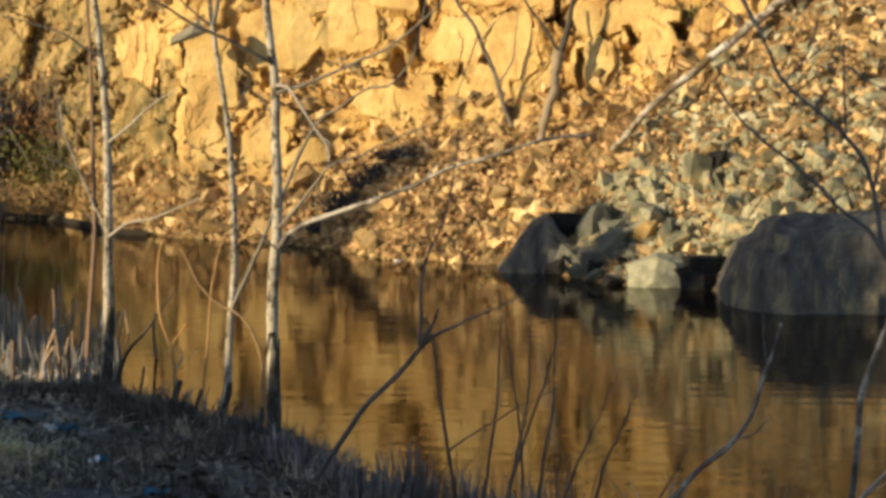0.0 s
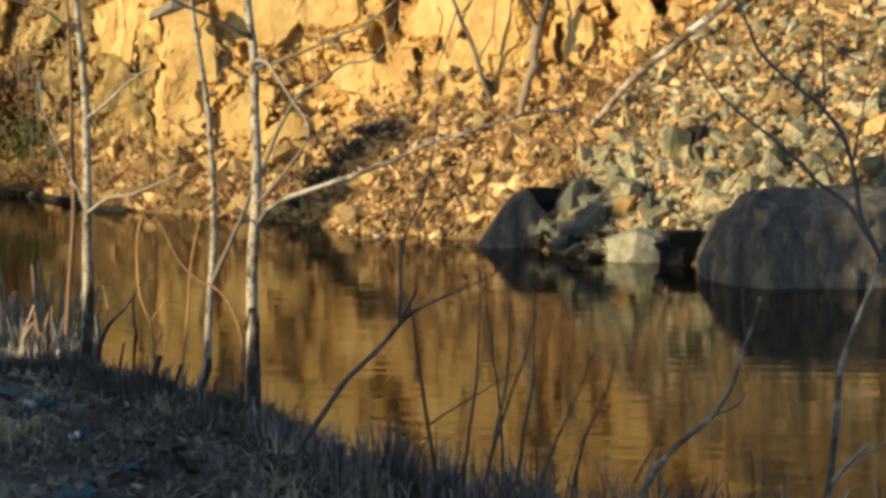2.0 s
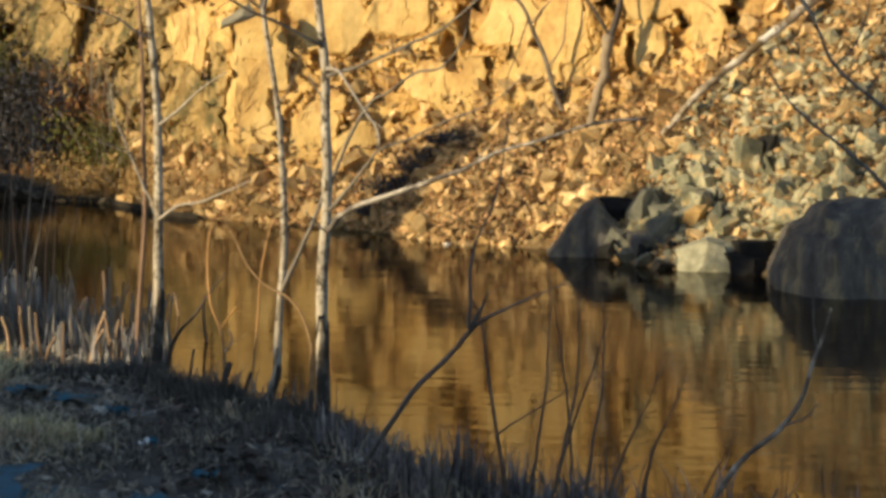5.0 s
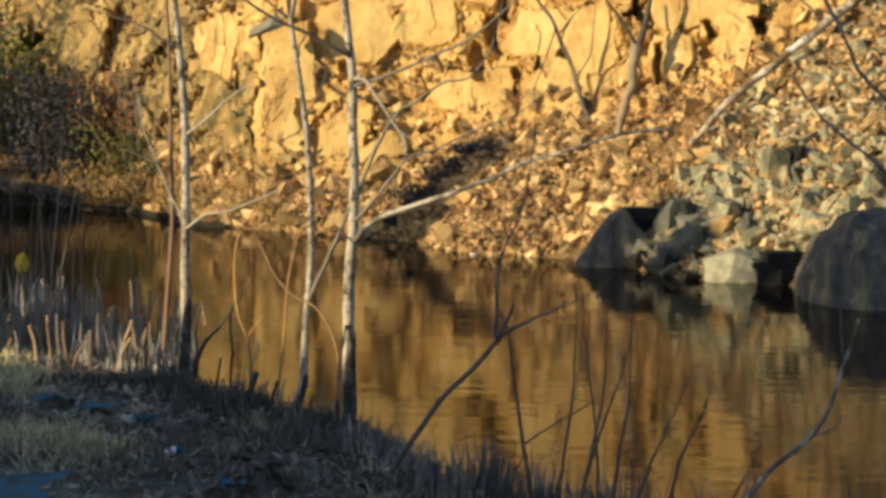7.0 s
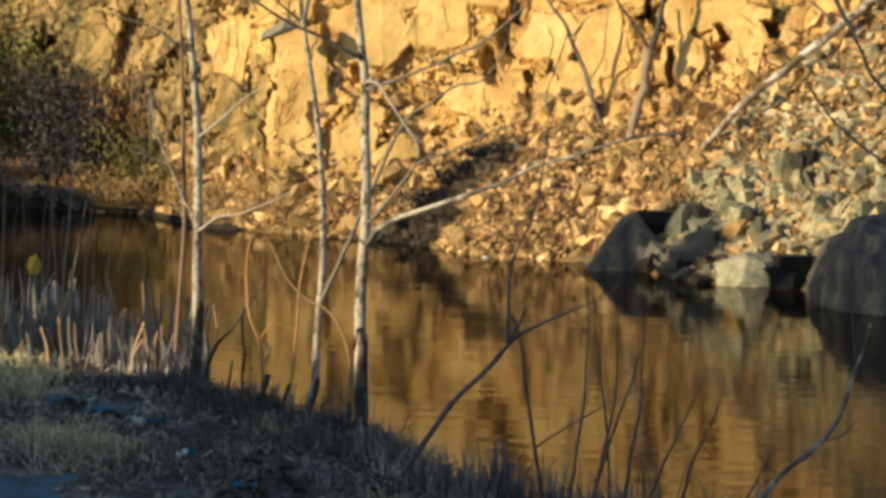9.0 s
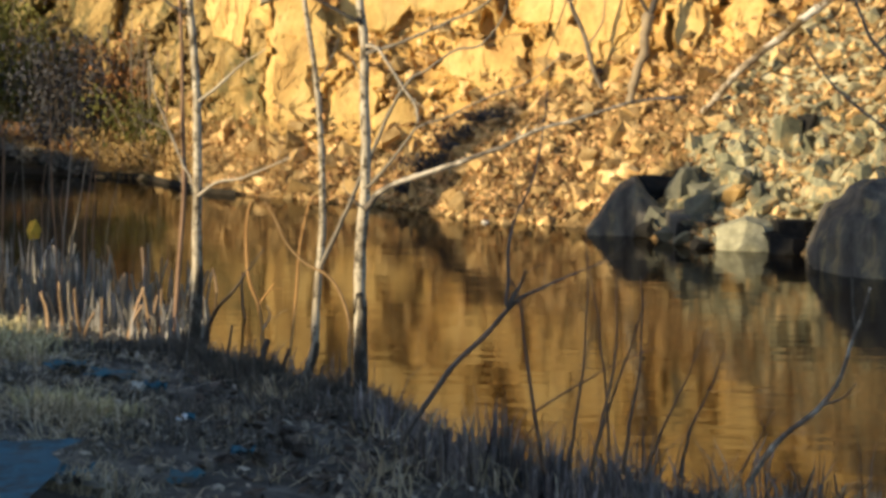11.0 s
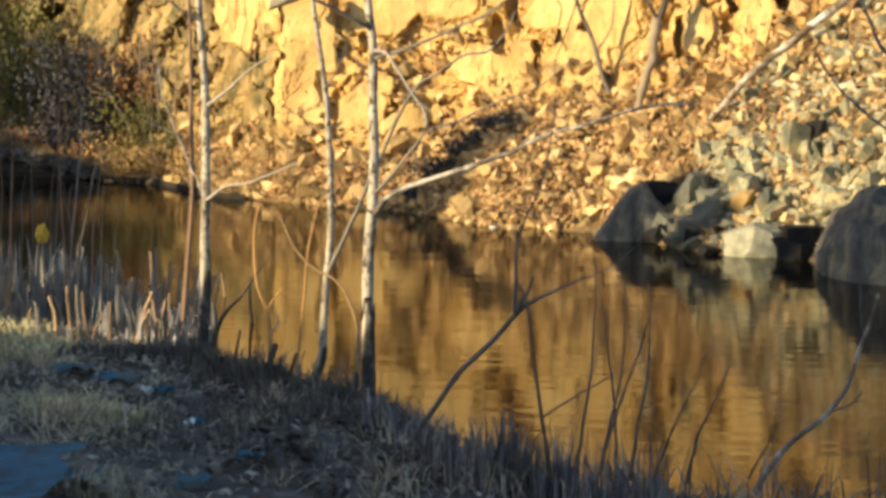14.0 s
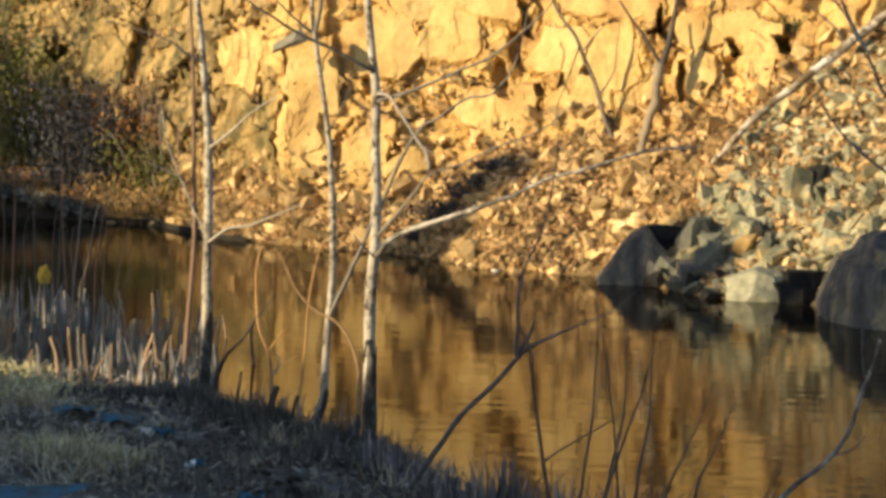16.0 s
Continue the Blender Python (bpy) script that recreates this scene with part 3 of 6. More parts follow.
def cut_rock(name, base, size, planes, mat, label, seed=1, turn=0.0, rough=0.05, sink=0.15, ledge=None, flutes=0.0):
    """A rock shaped by chosen cuts: planes as (normal x, y, z, distance) round a middle; ledge: (height, share) by which the top steps back
    over a crack; flutes: depth of the worn upright grooves."""
    bm = bmesh.new()
    bmesh.ops.create_icosphere(bm, subdivisions=6, radius=1.7)
    closing = [(1, 0, 0, 1.08), (-1, 0, 0, 1.08), (0, 1, 0, 1.0), (0, -1, 0, 1.0), (0, 0, -1, 0.95), (0, 0, 1, 1.0), (0.7, 0.7, 0.2, 1.1)]
    cuts = [(Vector(p[:3]).normalized(), p[3]) for p in list(planes) + closing]
    off = Vector((seed * 3.1, seed * 1.7, 0))
    for v in bm.verts:
        for _ in range(4):
            for nrm, d in cuts:
                over = v.co.dot(nrm) - d
                if over > 0:
                    v.co -= nrm * over
        q = v.co + off
        v.co += v.co.normalized() * (rough * noise.fractal(q * 1.6, 0.9, 2.1, 4) - 0.5 * rough * max(0.0, 0.25 - abs(noise.noise(Vector((q.x * 2.4, q.y * 2.4, q.z * 0.8))))) * 4)
        if flutes:
            v.co *= 1 - flutes * max(0.0, noise.noise(Vector((q.x * 4.5, q.y * 4.5, q.z * 0.6))))
        if ledge:
            line = ledge[0] + 0.10 * noise.noise(Vector((q.x * 1.3, q.y * 1.3, 0))) - 0.10 * v.co.x
            k = min(1.0, max(0.0, (v.co.z - line) / 0.10))
            groove = max(0.0, 1 - abs(v.co.z - line - 0.02) / 0.05) * max(0.0, noise.noise(Vector((q.x * 1.7 + 9, q.y, 1))) + 0.25)
            f = 1 - ledge[1] * k * k * (3 - 2 * k) * (1 - 0.5 * min(1.0, max(0.0, v.co.x + 0.2))) - 0.07 * groove
            v.co.x, v.co.y = v.co.x * f, v.co.y * f
    for v in bm.verts:
        v.co = Vector((v.co.x * size[0] / 2, v.co.y * size[1] / 2, v.co.z * size[2] / 2))
    me = bpy.data.meshes.new(name)
    bm.to_mesh(me)
    bm.free()
    me.materials.append(mat)
    me.polygons.foreach_set("use_smooth", [True] * len(me.polygons))
    ob = new(name, me)
    ob.matrix_world = pose(base[0], base[1], base[2] + size[2] * (0.5 - sink), 0, 0, turn)
    return tagged(ob, label, "rock")


boulder = cut_rock("boulder", (4.04, 26.35, 0), (2.05, 1.9, 1.30), [(-0.55, -0.80, 0.10, 0.98), (-0.85, -0.45, 0.05, 0.98), (0.10, -1, 0.12, 0.84), (0.5, -0.85, 0.1, 0.98), (-0.04, 0.06, 1, 0.86),
    (0.0, -0.50, 0.86, 0.88), (-0.947, 0, 0.322, 0.90), (-0.736, 0, 0.676, 0.97), (1, -0.1, 0, 1.02)],
    BOULDER, "big dark grey boulder with vertical streaks at the waterline", 2, -4, 0.075, 0.20, (0.22, 0.13), 0.08)
side_rock = cut_rock("rock", (5.20, 26.75, 0), (0.62, 0.7, 0.66), [(-0.5, -0.8, 0.3, 0.75), (0.6, -0.6, 0.4, 0.75), (-0.4, -0.2, 1, 0.8), (0.2, -0.6, 0.8, 0.8)], BOULDER, "dark grey rock beside a big boulder", 17, 25, 0.06, 0.2)
low_rock = cut_rock("rock", (1.93, 28.85, 0), (0.62, 0.5, 0.46), [(-0.5, -0.8, 0.3, 0.75), (0.6, -0.6, 0.4, 0.75), (-0.2, -0.2, 1, 0.8)], BOULDER, "low dark rock between two rocks at the waterline", 13, 10, 0.06, 0.2)
dark_rock = cut_rock("rock", (1.20, 29.75, 0), (1.10, 0.9, 0.90), [(-0.86, 0, 0.51, 0.60), (-0.58, -0.05, 0.82, 0.72), (0.79, -0.05, 0.61, 0.62), (-0.10, -1, 0.30, 0.74), (0.25, -0.9, 0.35, 0.78), (0, 1, 0, 0.8)],
    BOULDER, "dark pointed rock standing in the water's edge", 5, 0, 0.045, 0.25)
skirt_rock = cut_rock("rock", (1.66, 29.40, 0), (0.78, 0.45, 0.40), [(-0.5, -0.8, 0.3, 0.75), (0.6, -0.6, 0.4, 0.8), (0.1, -0.3, 1, 0.75), (0.5, 0, 0.8, 0.8)], BOULDER, "low dark rock lying in front of an upright one", 19, 5, 0.05, 0.25)
dark_rock_two = cut_rock("rock", (1.84, 29.60, 0.0), (0.50, 0.5, 0.92), [(-0.75, -0.6, 0.1, 0.85), (0.45, -0.9, 0.1, 0.80), (-0.6, -0.1, 0.8, 0.92), (0.7, 0, 0.7, 0.94)], STONE_SHADE,
    "upright grey rock leaning on a dark rock", 7, -6, 0.05, 0.15)
# The crevice's shade is built as a black rock.
crevice_rock = cut_rock("rock", (1.46, 29.98, 0.0), (0.56, 0.4, 0.76), [(-0.8, -0.3, 0.5, 0.80), (0.6, -0.8, 0.1, 0.85), (0.1, -0.3, 1, 0.88)], SHADE_ROCK,
    "black rock standing for crevice shade", 12, 0, 0.05, 0.15)
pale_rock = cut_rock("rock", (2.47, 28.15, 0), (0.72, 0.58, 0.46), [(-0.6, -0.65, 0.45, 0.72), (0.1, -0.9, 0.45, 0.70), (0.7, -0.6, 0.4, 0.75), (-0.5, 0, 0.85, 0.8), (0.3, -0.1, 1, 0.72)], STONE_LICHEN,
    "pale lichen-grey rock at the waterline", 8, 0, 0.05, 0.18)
# Two black rocks fill the gap by the boulder as its shade.
gap_low_rock = cut_rock("rock", (2.86, 27.75, 0), (0.40, 0.4, 0.26), [(-0.4, -0.9, 0.5, 0.7), (0.6, -0.7, 0.3, 0.7), (0.2, 0, 1, 0.75)], SHADE_ROCK, "low black rock standing for gap shade at the waterline", 14, 0, 0.05, 0.2)
gap_rock = cut_rock("rock", (2.98, 28.0, 0), (0.44, 0.5, 0.46), [(-0.4, -0.9, 0.3, 0.7), (0.6, -0.7, 0.3, 0.7), (0, 0, 1, 0.75)], SHADE_ROCK, "small black rock standing for gap shade between two boulders", 11, 15, 0.05, 0.15)


def set_stone(b, s, size, seed, mat, label, turn=0.0, lean=0.0, tip=0.0, points=11, lift=0.25):
    """A single block lying on the scree at bearing b, share s of the slope."""
    p = bank_at(b, s)
    me = hull_mesh("stone", mat, seed, points, size)
    ob = new("stone", me)
    ob.matrix_world = Matrix.Translation(p + Vector((0, 0, size[2] * lift))) @ pose(0, 0, 0, lean, tip, turn)
    return tagged(ob, label, "stone", "rubble stones on the scree")


set_stone(0.1015, 0.42, (0.36, 0.25, 0.52), 21, STONE_GREY, "tall grey-green block tilted on the scree", 20, 10, 14)
# This black slab is the shaded gap beside the tall block.
set_stone(0.1085, 0.47, (0.16, 0.3, 0.46), 22, SHADE_ROCK, "narrow black slab standing for the shade behind a block", 30, 0, 18)
set_stone(0.0665, 0.16, (0.34, 0.34, 0.50), 23, STONE_SHADE, "grey-green angular block near the water", 10, 0, 0)
set_stone(0.081, 0.20, (0.24, 0.25, 0.34), 24, STONE_OCHRE, "ochre wedge-shaped block among grey rubble", -20, 10, 20)
set_stone(0.092, 0.15, (0.30, 0.25, 0.28), 25, STONE_GREY, "flat grey block among rubble", 40, 5, -15)
set_stone(0.118, 0.22, (0.36, 0.3, 0.28), 26, STONE_GREY, "pale grey block among rubble", 10, 0, 10)
set_stone(0.028, 0.30, (0.14, 0.2, 0.36), 27, STONE_OCHRE, "narrow ochre shard lying on the scree", 10, 0, 30)
set_stone(0.034, 0.55, (0.2, 0.2, 0.5), 28, STONE_OCHRE, "long ochre shard lying on the scree", 10, 0, 42)
set_stone(-0.018, 0.02, (0.16, 0.14, 0.14), 29, STONE_PALE, "small whitish stone at the waterline", 10, 0, 0, lift=0.1)
set_stone(0.020, 0.04, (0.22, 0.2, 0.16), 30, STONE_OCHRE, "flat ochre stone at the waterline", 0)
set_stone(-0.004, 0.05, (0.2, 0.2, 0.2), 31, STONE_OCHRE, "ochre stone at the waterline", 40)

# Waterline stones hold the shade there in their dark colour.
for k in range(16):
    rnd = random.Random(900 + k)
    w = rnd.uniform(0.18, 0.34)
    set_stone(0.0475 + 0.0016 * k + rnd.uniform(-0.001, 0.001), (0.0, 0.02, 0.06, 0.10)[k % 4], (w, w, w * rnd.uniform(0.6, 1.1)), 910 + k, STONE_SHADE if k % 3 else SHADE_ROCK, "stone darkened for shade at the waterline" if k % 3 else "small black stone standing for shade at the waterline", rnd.uniform(0, 180), rnd.uniform(-20, 20), rnd.uniform(-20, 20), lift=0.1)
# Black stones added along the waterline as shade by the boulder.
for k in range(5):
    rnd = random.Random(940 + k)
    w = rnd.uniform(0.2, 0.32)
    set_stone(0.096 + 0.003 * k, rnd.uniform(0.0, 0.04), (w, w, w), 950 + k, SHADE_ROCK, "small black stone standing for shade at the waterline", rnd.uniform(0, 180), lift=0.1)
for k in range(24):
    rnd = random.Random(970 + k)
    w = rnd.uniform(0.12, 0.30)
    set_stone(rnd.uniform(0.072, 0.185), rnd.uniform(0.14, 0.60), (w, w * rnd.uniform(0.4, 0.8), w * rnd.uniform(0.8, 1.7)), 1000 + k, STONE_GREY, "grey-green block wedged in the scree", rnd.uniform(0, 180), rnd.uniform(-35, 35), rnd.uniform(-35, 35), 9 + k % 4, 0.15)

slab = new("rock_slab", hull_mesh("rock_slab", SLAB, 41, 14, (0.52, 0.6, 0.18)))
slab.matrix_world = Matrix.Translation((-3.48, 34.20, 2.73)) @ pose(0, 0, 0, 8, -28, 10)
tagged(slab, "grey stone slab jutting from the cliff", "rock")


# ---- rubble on the scree: the nearest stones one by one, the rest as one mass ----
VARIANTS = 14
grey_meshes = [hull_mesh("stone", STONE_GREY, 100 + i, 9 + i % 4, (1, 0.8 + 0.04 * (i % 5), 0.6 + 0.05 * (i % 6))) for i in range(VARIANTS)]
ochre_meshes = [hull_mesh("stone", STONE_OCHRE, 200 + i, 9 + i % 4, (1, 0.8 + 0.04 * (i % 5), 0.6 + 0.05 * (i % 6))) for i in range(VARIANTS)]

# Dark copies of the stones stand for shaded gaps in the scree.
shade_meshes = [hull_mesh("stone", STONE_SHADE, 300 + i, 9 + i % 4, (1, 0.8 + 0.04 * (i % 5), 0.6 + 0.05 * (i % 6))) for i in range(VARIANTS)]


def is_grey(b, z):
    return b > 0.050 + 0.012 * z + 0.0045 * z * z


def scatter(count, b0, b1, s0, s1, seed):
    rng = np.random.RandomState(seed)
    b, s = rng.uniform(b0, b1, count), rng.uniform(s0, s1, count)
    x, y, z = bank_relief(b, s)
    return b, s, np.stack([x, y, z], 1), rng


def rubble_mass(name, mat, source, places, sizes, rng, label):
    verts, faces, n = [], [], 0
    data = []
    for me in source:
        data.append((np.array([v.co[:] for v in me.vertices]), [tuple(p.vertices) for p in me.polygons]))
    for p, size in zip(places, sizes):
        v, f = data[rng.randint(len(data))]
        e = Euler(rng.uniform(-3.1, 3.1, 3) * [0.25, 0.25, 1]).to_matrix()
        w = (v * [rng.uniform(0.8, 1.8), 1, rng.uniform(0.6, 1.1)]) @ np.array(e).T * size + p
        verts.append(w)
        faces += [tuple(i + n for i in q) for q in f]
        n += len(v)
    ob = mesh_object(name, np.vstack(verts).tolist(), faces, mat)
    return tagged(ob, label, "rubble", kind="stuff")


def build_rubble():
    # single stones, on the stretch of scree that lies nearest
    b, s, p, rng = scatter(430, 0.035, 0.215, 0.0, 0.55, 61)
    made = 0
    for i in range(len(b)):
        grey = is_grey(b[i], p[i][2])
        if made >= 270 or (not grey and i % 3) or (0.045 < b[i] < 0.125 and s[i] < 0.12):
            continue
        size = float(np.clip(rng.lognormal(-1.85, 0.5), 0.08, 0.42)) * (1 if grey else 0.7)
        # Some low stones take the shade-toned copy to suggest gaps.
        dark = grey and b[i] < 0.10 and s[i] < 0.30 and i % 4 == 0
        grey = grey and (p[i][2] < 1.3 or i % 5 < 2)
        ob = new("stone", (shade_meshes if dark else grey_meshes if grey else ochre_meshes)[i % VARIANTS])
        ob.matrix_world = Matrix.Translation(Vector(p[i]) + Vector((0, 0, size * 0.12))) @ pose(0, 0, 0, rng.uniform(-35, 35), rng.uniform(-35, 35), rng.uniform(0, 360)) @ Matrix.Diagonal((size, size, size, 1))
        tagged(ob, "angular stone darkened for gap shade in the scree" if dark else "angular grey-green stone in the scree" if grey else "angular ochre stone in the scree", "stone", "rubble stones on the scree")
        made += 1
    # the mass of them
    b, s, p, rng = scatter(10500, 0.03, 0.23, 0.0, 1.25, 62)
    keep = is_grey(b, p[:, 2]) & (s < 1.02 + 0.25 * (b > 0.12))
    keep &= ~((s < 0.13) & (b > 0.03) & (b < 0.072)) & ~((s < 0.12) & (b > 0.094) & (b < 0.12))
    sizes = np.clip(rng.lognormal(-2.45, 0.5, len(b)), 0.04, 0.28)
    tan = keep & (rng.uniform(size=len(b)) < np.clip(0.15 + 0.28 * (p[:, 2] - 0.7), 0.15, 0.72))
    keep &= ~tan
    # A quarter of the low rubble is darkened as gap shade.
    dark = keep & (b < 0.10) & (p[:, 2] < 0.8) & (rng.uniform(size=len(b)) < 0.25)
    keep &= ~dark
    rubble_mass("dark_rubble", STONE_SHADE, shade_meshes, p[dark], sizes[dark], rng, "broken stones darkened for gap shade low on the slope")
    rubble_mass("grey_rubble", STONE_GREY_MIX, grey_meshes, p[keep], sizes[keep], rng, "mass of grey-green broken stones on the slope")
    rubble_mass("tan_rubble", STONE_OCHRE_MIX, ochre_meshes, p[tan], sizes[tan] * 0.9, rng, "small tan stones strewn among grey ones")
    b, s, p, rng = scatter(4800, -0.22, 0.13, 0.0, 1.06, 63)
    keep = ~is_grey(b, p[:, 2]) & ((b > -0.06) | (rng.uniform(size=len(b)) < 0.85))
    keep &= ~((s < 0.13) & (b > 0.045) & (b < 0.13))
    sizes = np.clip(rng.lognormal(-2.35, 0.55, len(b)), 0.03, 0.34)
    rubble_mass("ochre_rubble", STONE_OCHRE_MIX, ochre_meshes, p[keep], sizes[keep], rng, "mass of small ochre broken stones on the slope")
    b, s, p, rng = scatter(3200, -0.235, -0.103, 0.95, 1.6, 64)
    keep = ~on_face(b, s) & (sheet_noise(p[:, 0], p[:, 2], 0.9, 67, 3) > -0.1)
    b, p = b[keep], p[keep]
    sizes = np.clip(rng.lognormal(-2.1, 0.55, len(b)), 0.05, 0.36)
    rubble_mass("ledge_rubble", STONE_BROWN_MIX, ochre_meshes, p, sizes, rng, "loose brown stones on the overgrown ledges")


build_rubble()


# ---- leaves, blades and brush as masses ----
def blade_mass(name, mat, feet, heights, rng, label, category, width=0.006, lean=0.35, droop=0.25, kind="stuff"):
    """Narrow three-sided blades or stalks, each bent once."""
    verts, faces = [], []
    for (x, y, z), h in zip(feet, heights):
        a, l = rng.uniform(0, 2 * math.pi), abs(rng.normal(0, lean)) * h
        w = width * rng.uniform(0.6, 1.4)
        dx, dy = math.cos(a) * l, math.sin(a) * l
        mid = (x + dx * 0.4, y + dy * 0.4, z + h * 0.6)
        tip = (x + dx, y + dy, z + h * (1 - droop * rng.uniform()))
        c = rng.uniform(0, 2 * math.pi)
        n = len(verts)
        for (px, py, pz), r in (((x, y, z - 0.02), w), (mid, 0.7 * w)):
            for k in range(3):
                verts.append((px + r * math.cos(c + 2.094 * k), py + r * math.sin(c + 2.094 * k), pz))
        verts.append(tip)
        for k in range(3):
            m = (k + 1) % 3
            faces += [(n + k, n + m, n + 3 + m, n + 3 + k), (n + 3 + k, n + 3 + m, n + 6)]
    ob = mesh_object(name, verts, faces, mat)
    return tagged(ob, label, category, kind=kind)


def leaf_mass(name, mat, centres, sizes, rng, label, category, parent=None, kind="stuff", flat=0.5):
    """Small folded leaves at the centres."""
    verts, faces = [], []
    for c, s in zip(centres, sizes):
        e = np.array(Euler((rng.normal(0, flat), rng.normal(0, flat), rng.uniform(0, 6.28))).to_matrix())
        q = np.array([(-0.5, 0, 0.08), (0, -0.32, 0), (0.5, 0, 0.06), (0, 0.32, 0), (0, 0, 0.14)]) * s @ e.T + c
        n = len(verts)
        verts += q.tolist()
        faces += [(n, n + 1, n + 4), (n + 1, n + 2, n + 4), (n + 2, n + 3, n + 4), (n + 3, n, n + 4)]
    ob = mesh_object(name, verts, faces, mat, parent)
    return tagged(ob, label, category, kind=kind)


def build_crumbled_rock():
    b, s, p, rng = scatter(800, -0.085, -0.012, 0.98, 1.42, 65)
    keep = (sheet_noise(p[:, 0], p[:, 2], 1.1, 66, 3) > 0.0) & ~on_face(b, s)
    sizes = np.clip(rng.lognormal(-2.5, 0.5, len(b)), 0.04, 0.24)
    rubble_mass("crumbled_rock", STONE_OCHRE_MIX, ochre_meshes, p[keep], sizes[keep], rng, "crumbling ochre rock on the cliff ledges")


build_crumbled_rock()


def build_scree_litter():
    b, s, p, rng = scatter(16000, -0.23, 0.22, 0.01, 1.05, 71)
    keep = ~is_grey(b, p[:, 2]) | (rng.uniform(size=len(b)) < 0.75)
    leaf_mass("leaf_litter", LEAF, p[keep] + [0, 0, 0.03], rng.uniform(0.05, 0.14, len(b))[keep], rng, "brown fallen leaves strewn over the scree", "leaves", flat=0.6)
    b, s, p, rng = scatter(3800, -0.23, 0.22, 0.05, 1.12, 72)
    keep = ~is_grey(b, p[:, 2]) | (rng.uniform(size=len(b)) < 0.3)
    blade_mass("scree_grass", GRASS_FAR, p[keep], rng.uniform(0.08, 0.28, len(b))[keep], rng, "sparse dry grass and twigs on the scree", "dry grass", 0.006, 0.8, 0.5)
    b, s, p, rng = scatter(6500, -0.235, -0.113, 0.9, 1.65, 74)
    p = p[~on_face(b, s) & (sheet_noise(p[:, 0], p[:, 2], 0.8, 68, 3) > 0.1)]
    leaf_mass("ledge_leaves", LEAF, p + [0, -0.04, 0.02], rng.uniform(0.05, 0.15, len(p)), rng, "brown leaves caught on the overgrown slope", "leaves", flat=0.9)
    # dry grass along the ledges and rough slope to the left
    b, s, p, rng = scatter(2600, -0.235, -0.095, 0.1, 1.75, 73)
    blade_mass("slope_grass", GRASS_FAR, p, rng.uniform(0.12, 0.45, len(b)), rng, "dry tawny grass on the rough slope", "dry grass", 0.007, 0.7, 0.5)


build_scree_litter()


def bush(name, base, width, height, depth, mat, count, size, seed, label, stems=7, stem_mat=None, category="bush", lean=0.0):
    """Stems fanned from one foot, with a ragged crown of small leaves round them."""
    rng = np.random.RandomState(seed)
    rnd = random.Random(seed)
    ob = thing(name, base, label, category)
    cent = []
    for _ in range(stems):
        tx, ty, tz = rng.normal(0, 0.33) * width + lean, rng.normal(0, 0.33) * depth, height * rng.uniform(0.6, 1.0)
        pts = [(0.05 * tx, 0.05 * ty, -0.05), (0.45 * tx, 0.45 * ty, 0.5 * tz), (tx, ty, tz)]
        tube("stem", pts, 0.014, 0.004, stem_mat or BARK_GREY, ob, 5, 7)
        k = max(1, count // stems)
        t = rng.uniform(0.12, 1.0, k)[:, None]
        line = np.array(pts[0]) * (1 - t) ** 2 + 2 * np.array(pts[1]) * t * (1 - t) + np.array(pts[2]) * t ** 2
        cent.append(line + rng.normal(0, 1, (k, 3)) * [0.19 * width, 0.16 * depth, 0.10 * height])
    cent = np.vstack(cent)
    cent[:, 2] = np.maximum(cent[:, 2], 0.03)
    crown = leaf_mass("crown", mat, cent, rng.uniform(0.5, 1.3, len(cent)) * size, rng, "", "", ob, "", flat=1.2)
    return ob


def foot(b, s):
    return tuple(bank_at(b, s))


bush("evergreen_bush", foot(-0.213, 0.65), 1.5, 1.9, 1.0, GREENERY, 1500, 0.085, 301, "dull green evergreen bush on the far bank", 12)
bush("evergreen_bush", foot(-0.205, 1.35), 0.8, 1.7, 0.6, GREENERY, 1000, 0.085, 315, "olive evergreen bush high on the overgrown slope", 8)
bush("evergreen_bush", foot(-0.206, 0.85), 1.0, 2.0, 0.8, GREENERY, 1300, 0.085, 302, "ragged green evergreen bush with gaps", 9)
bush("evergreen_bush", foot(-0.2125, 0.85), 0.8, 3.1, 0.8, GREENERY, 1200, 0.085, 300, "tall ragged evergreen at the end of the bank", 10)
bush("bare_shrub", foot(-0.188, 0.30), 1.3, 2.0, 0.7, BRUSH_GREY, 1900, 0.085, 303, "dense dark grey leafless shrub on the slope", 16, BARK_DARK)
bush("bare_shrub", foot(-0.181, 0.35), 0.8, 1.5, 0.6, BRUSH_GREY, 1500, 0.07, 304, "dark grey leafless shrub on the slope", 12, BARK_DARK)
bush("bracken", foot(-0.166, 1.04), 1.2, 1.0, 0.6, BRUSH_RED, 600, 0.085, 305, "russet dead bracken on the slope", 12, BARK_RED)
bush("bracken", foot(-0.158, 0.95), 1.2, 0.9, 0.6, BRUSH_RED, 500, 0.085, 306, "russet dead bracken below the cliff", 12, BARK_RED)
bush("evergreen_bush", foot(-0.160, 0.5), 1.3, 0.95, 0.6, GREENERY, 560, 0.075, 307, "low green evergreen bush near the water", 9)
bush("evergreen_bush", foot(-0.154, 0.55), 0.8, 0.9, 0.6, GREENERY, 420, 0.07, 308, "low green bush among russet bracken", 9)
bush("evergreen_bush", foot(-0.150, 0.35), 0.5, 0.55, 0.4, GREENERY, 350, 0.06, 309, "small green bush on the scree", 6)
bush("bare_shrub", foot(-0.20, 1.7), 0.5, 1.2, 0.4, BRUSH_GREY, 420, 0.06, 310, "dark shrub high on the rough slope", 8, BARK_DARK)
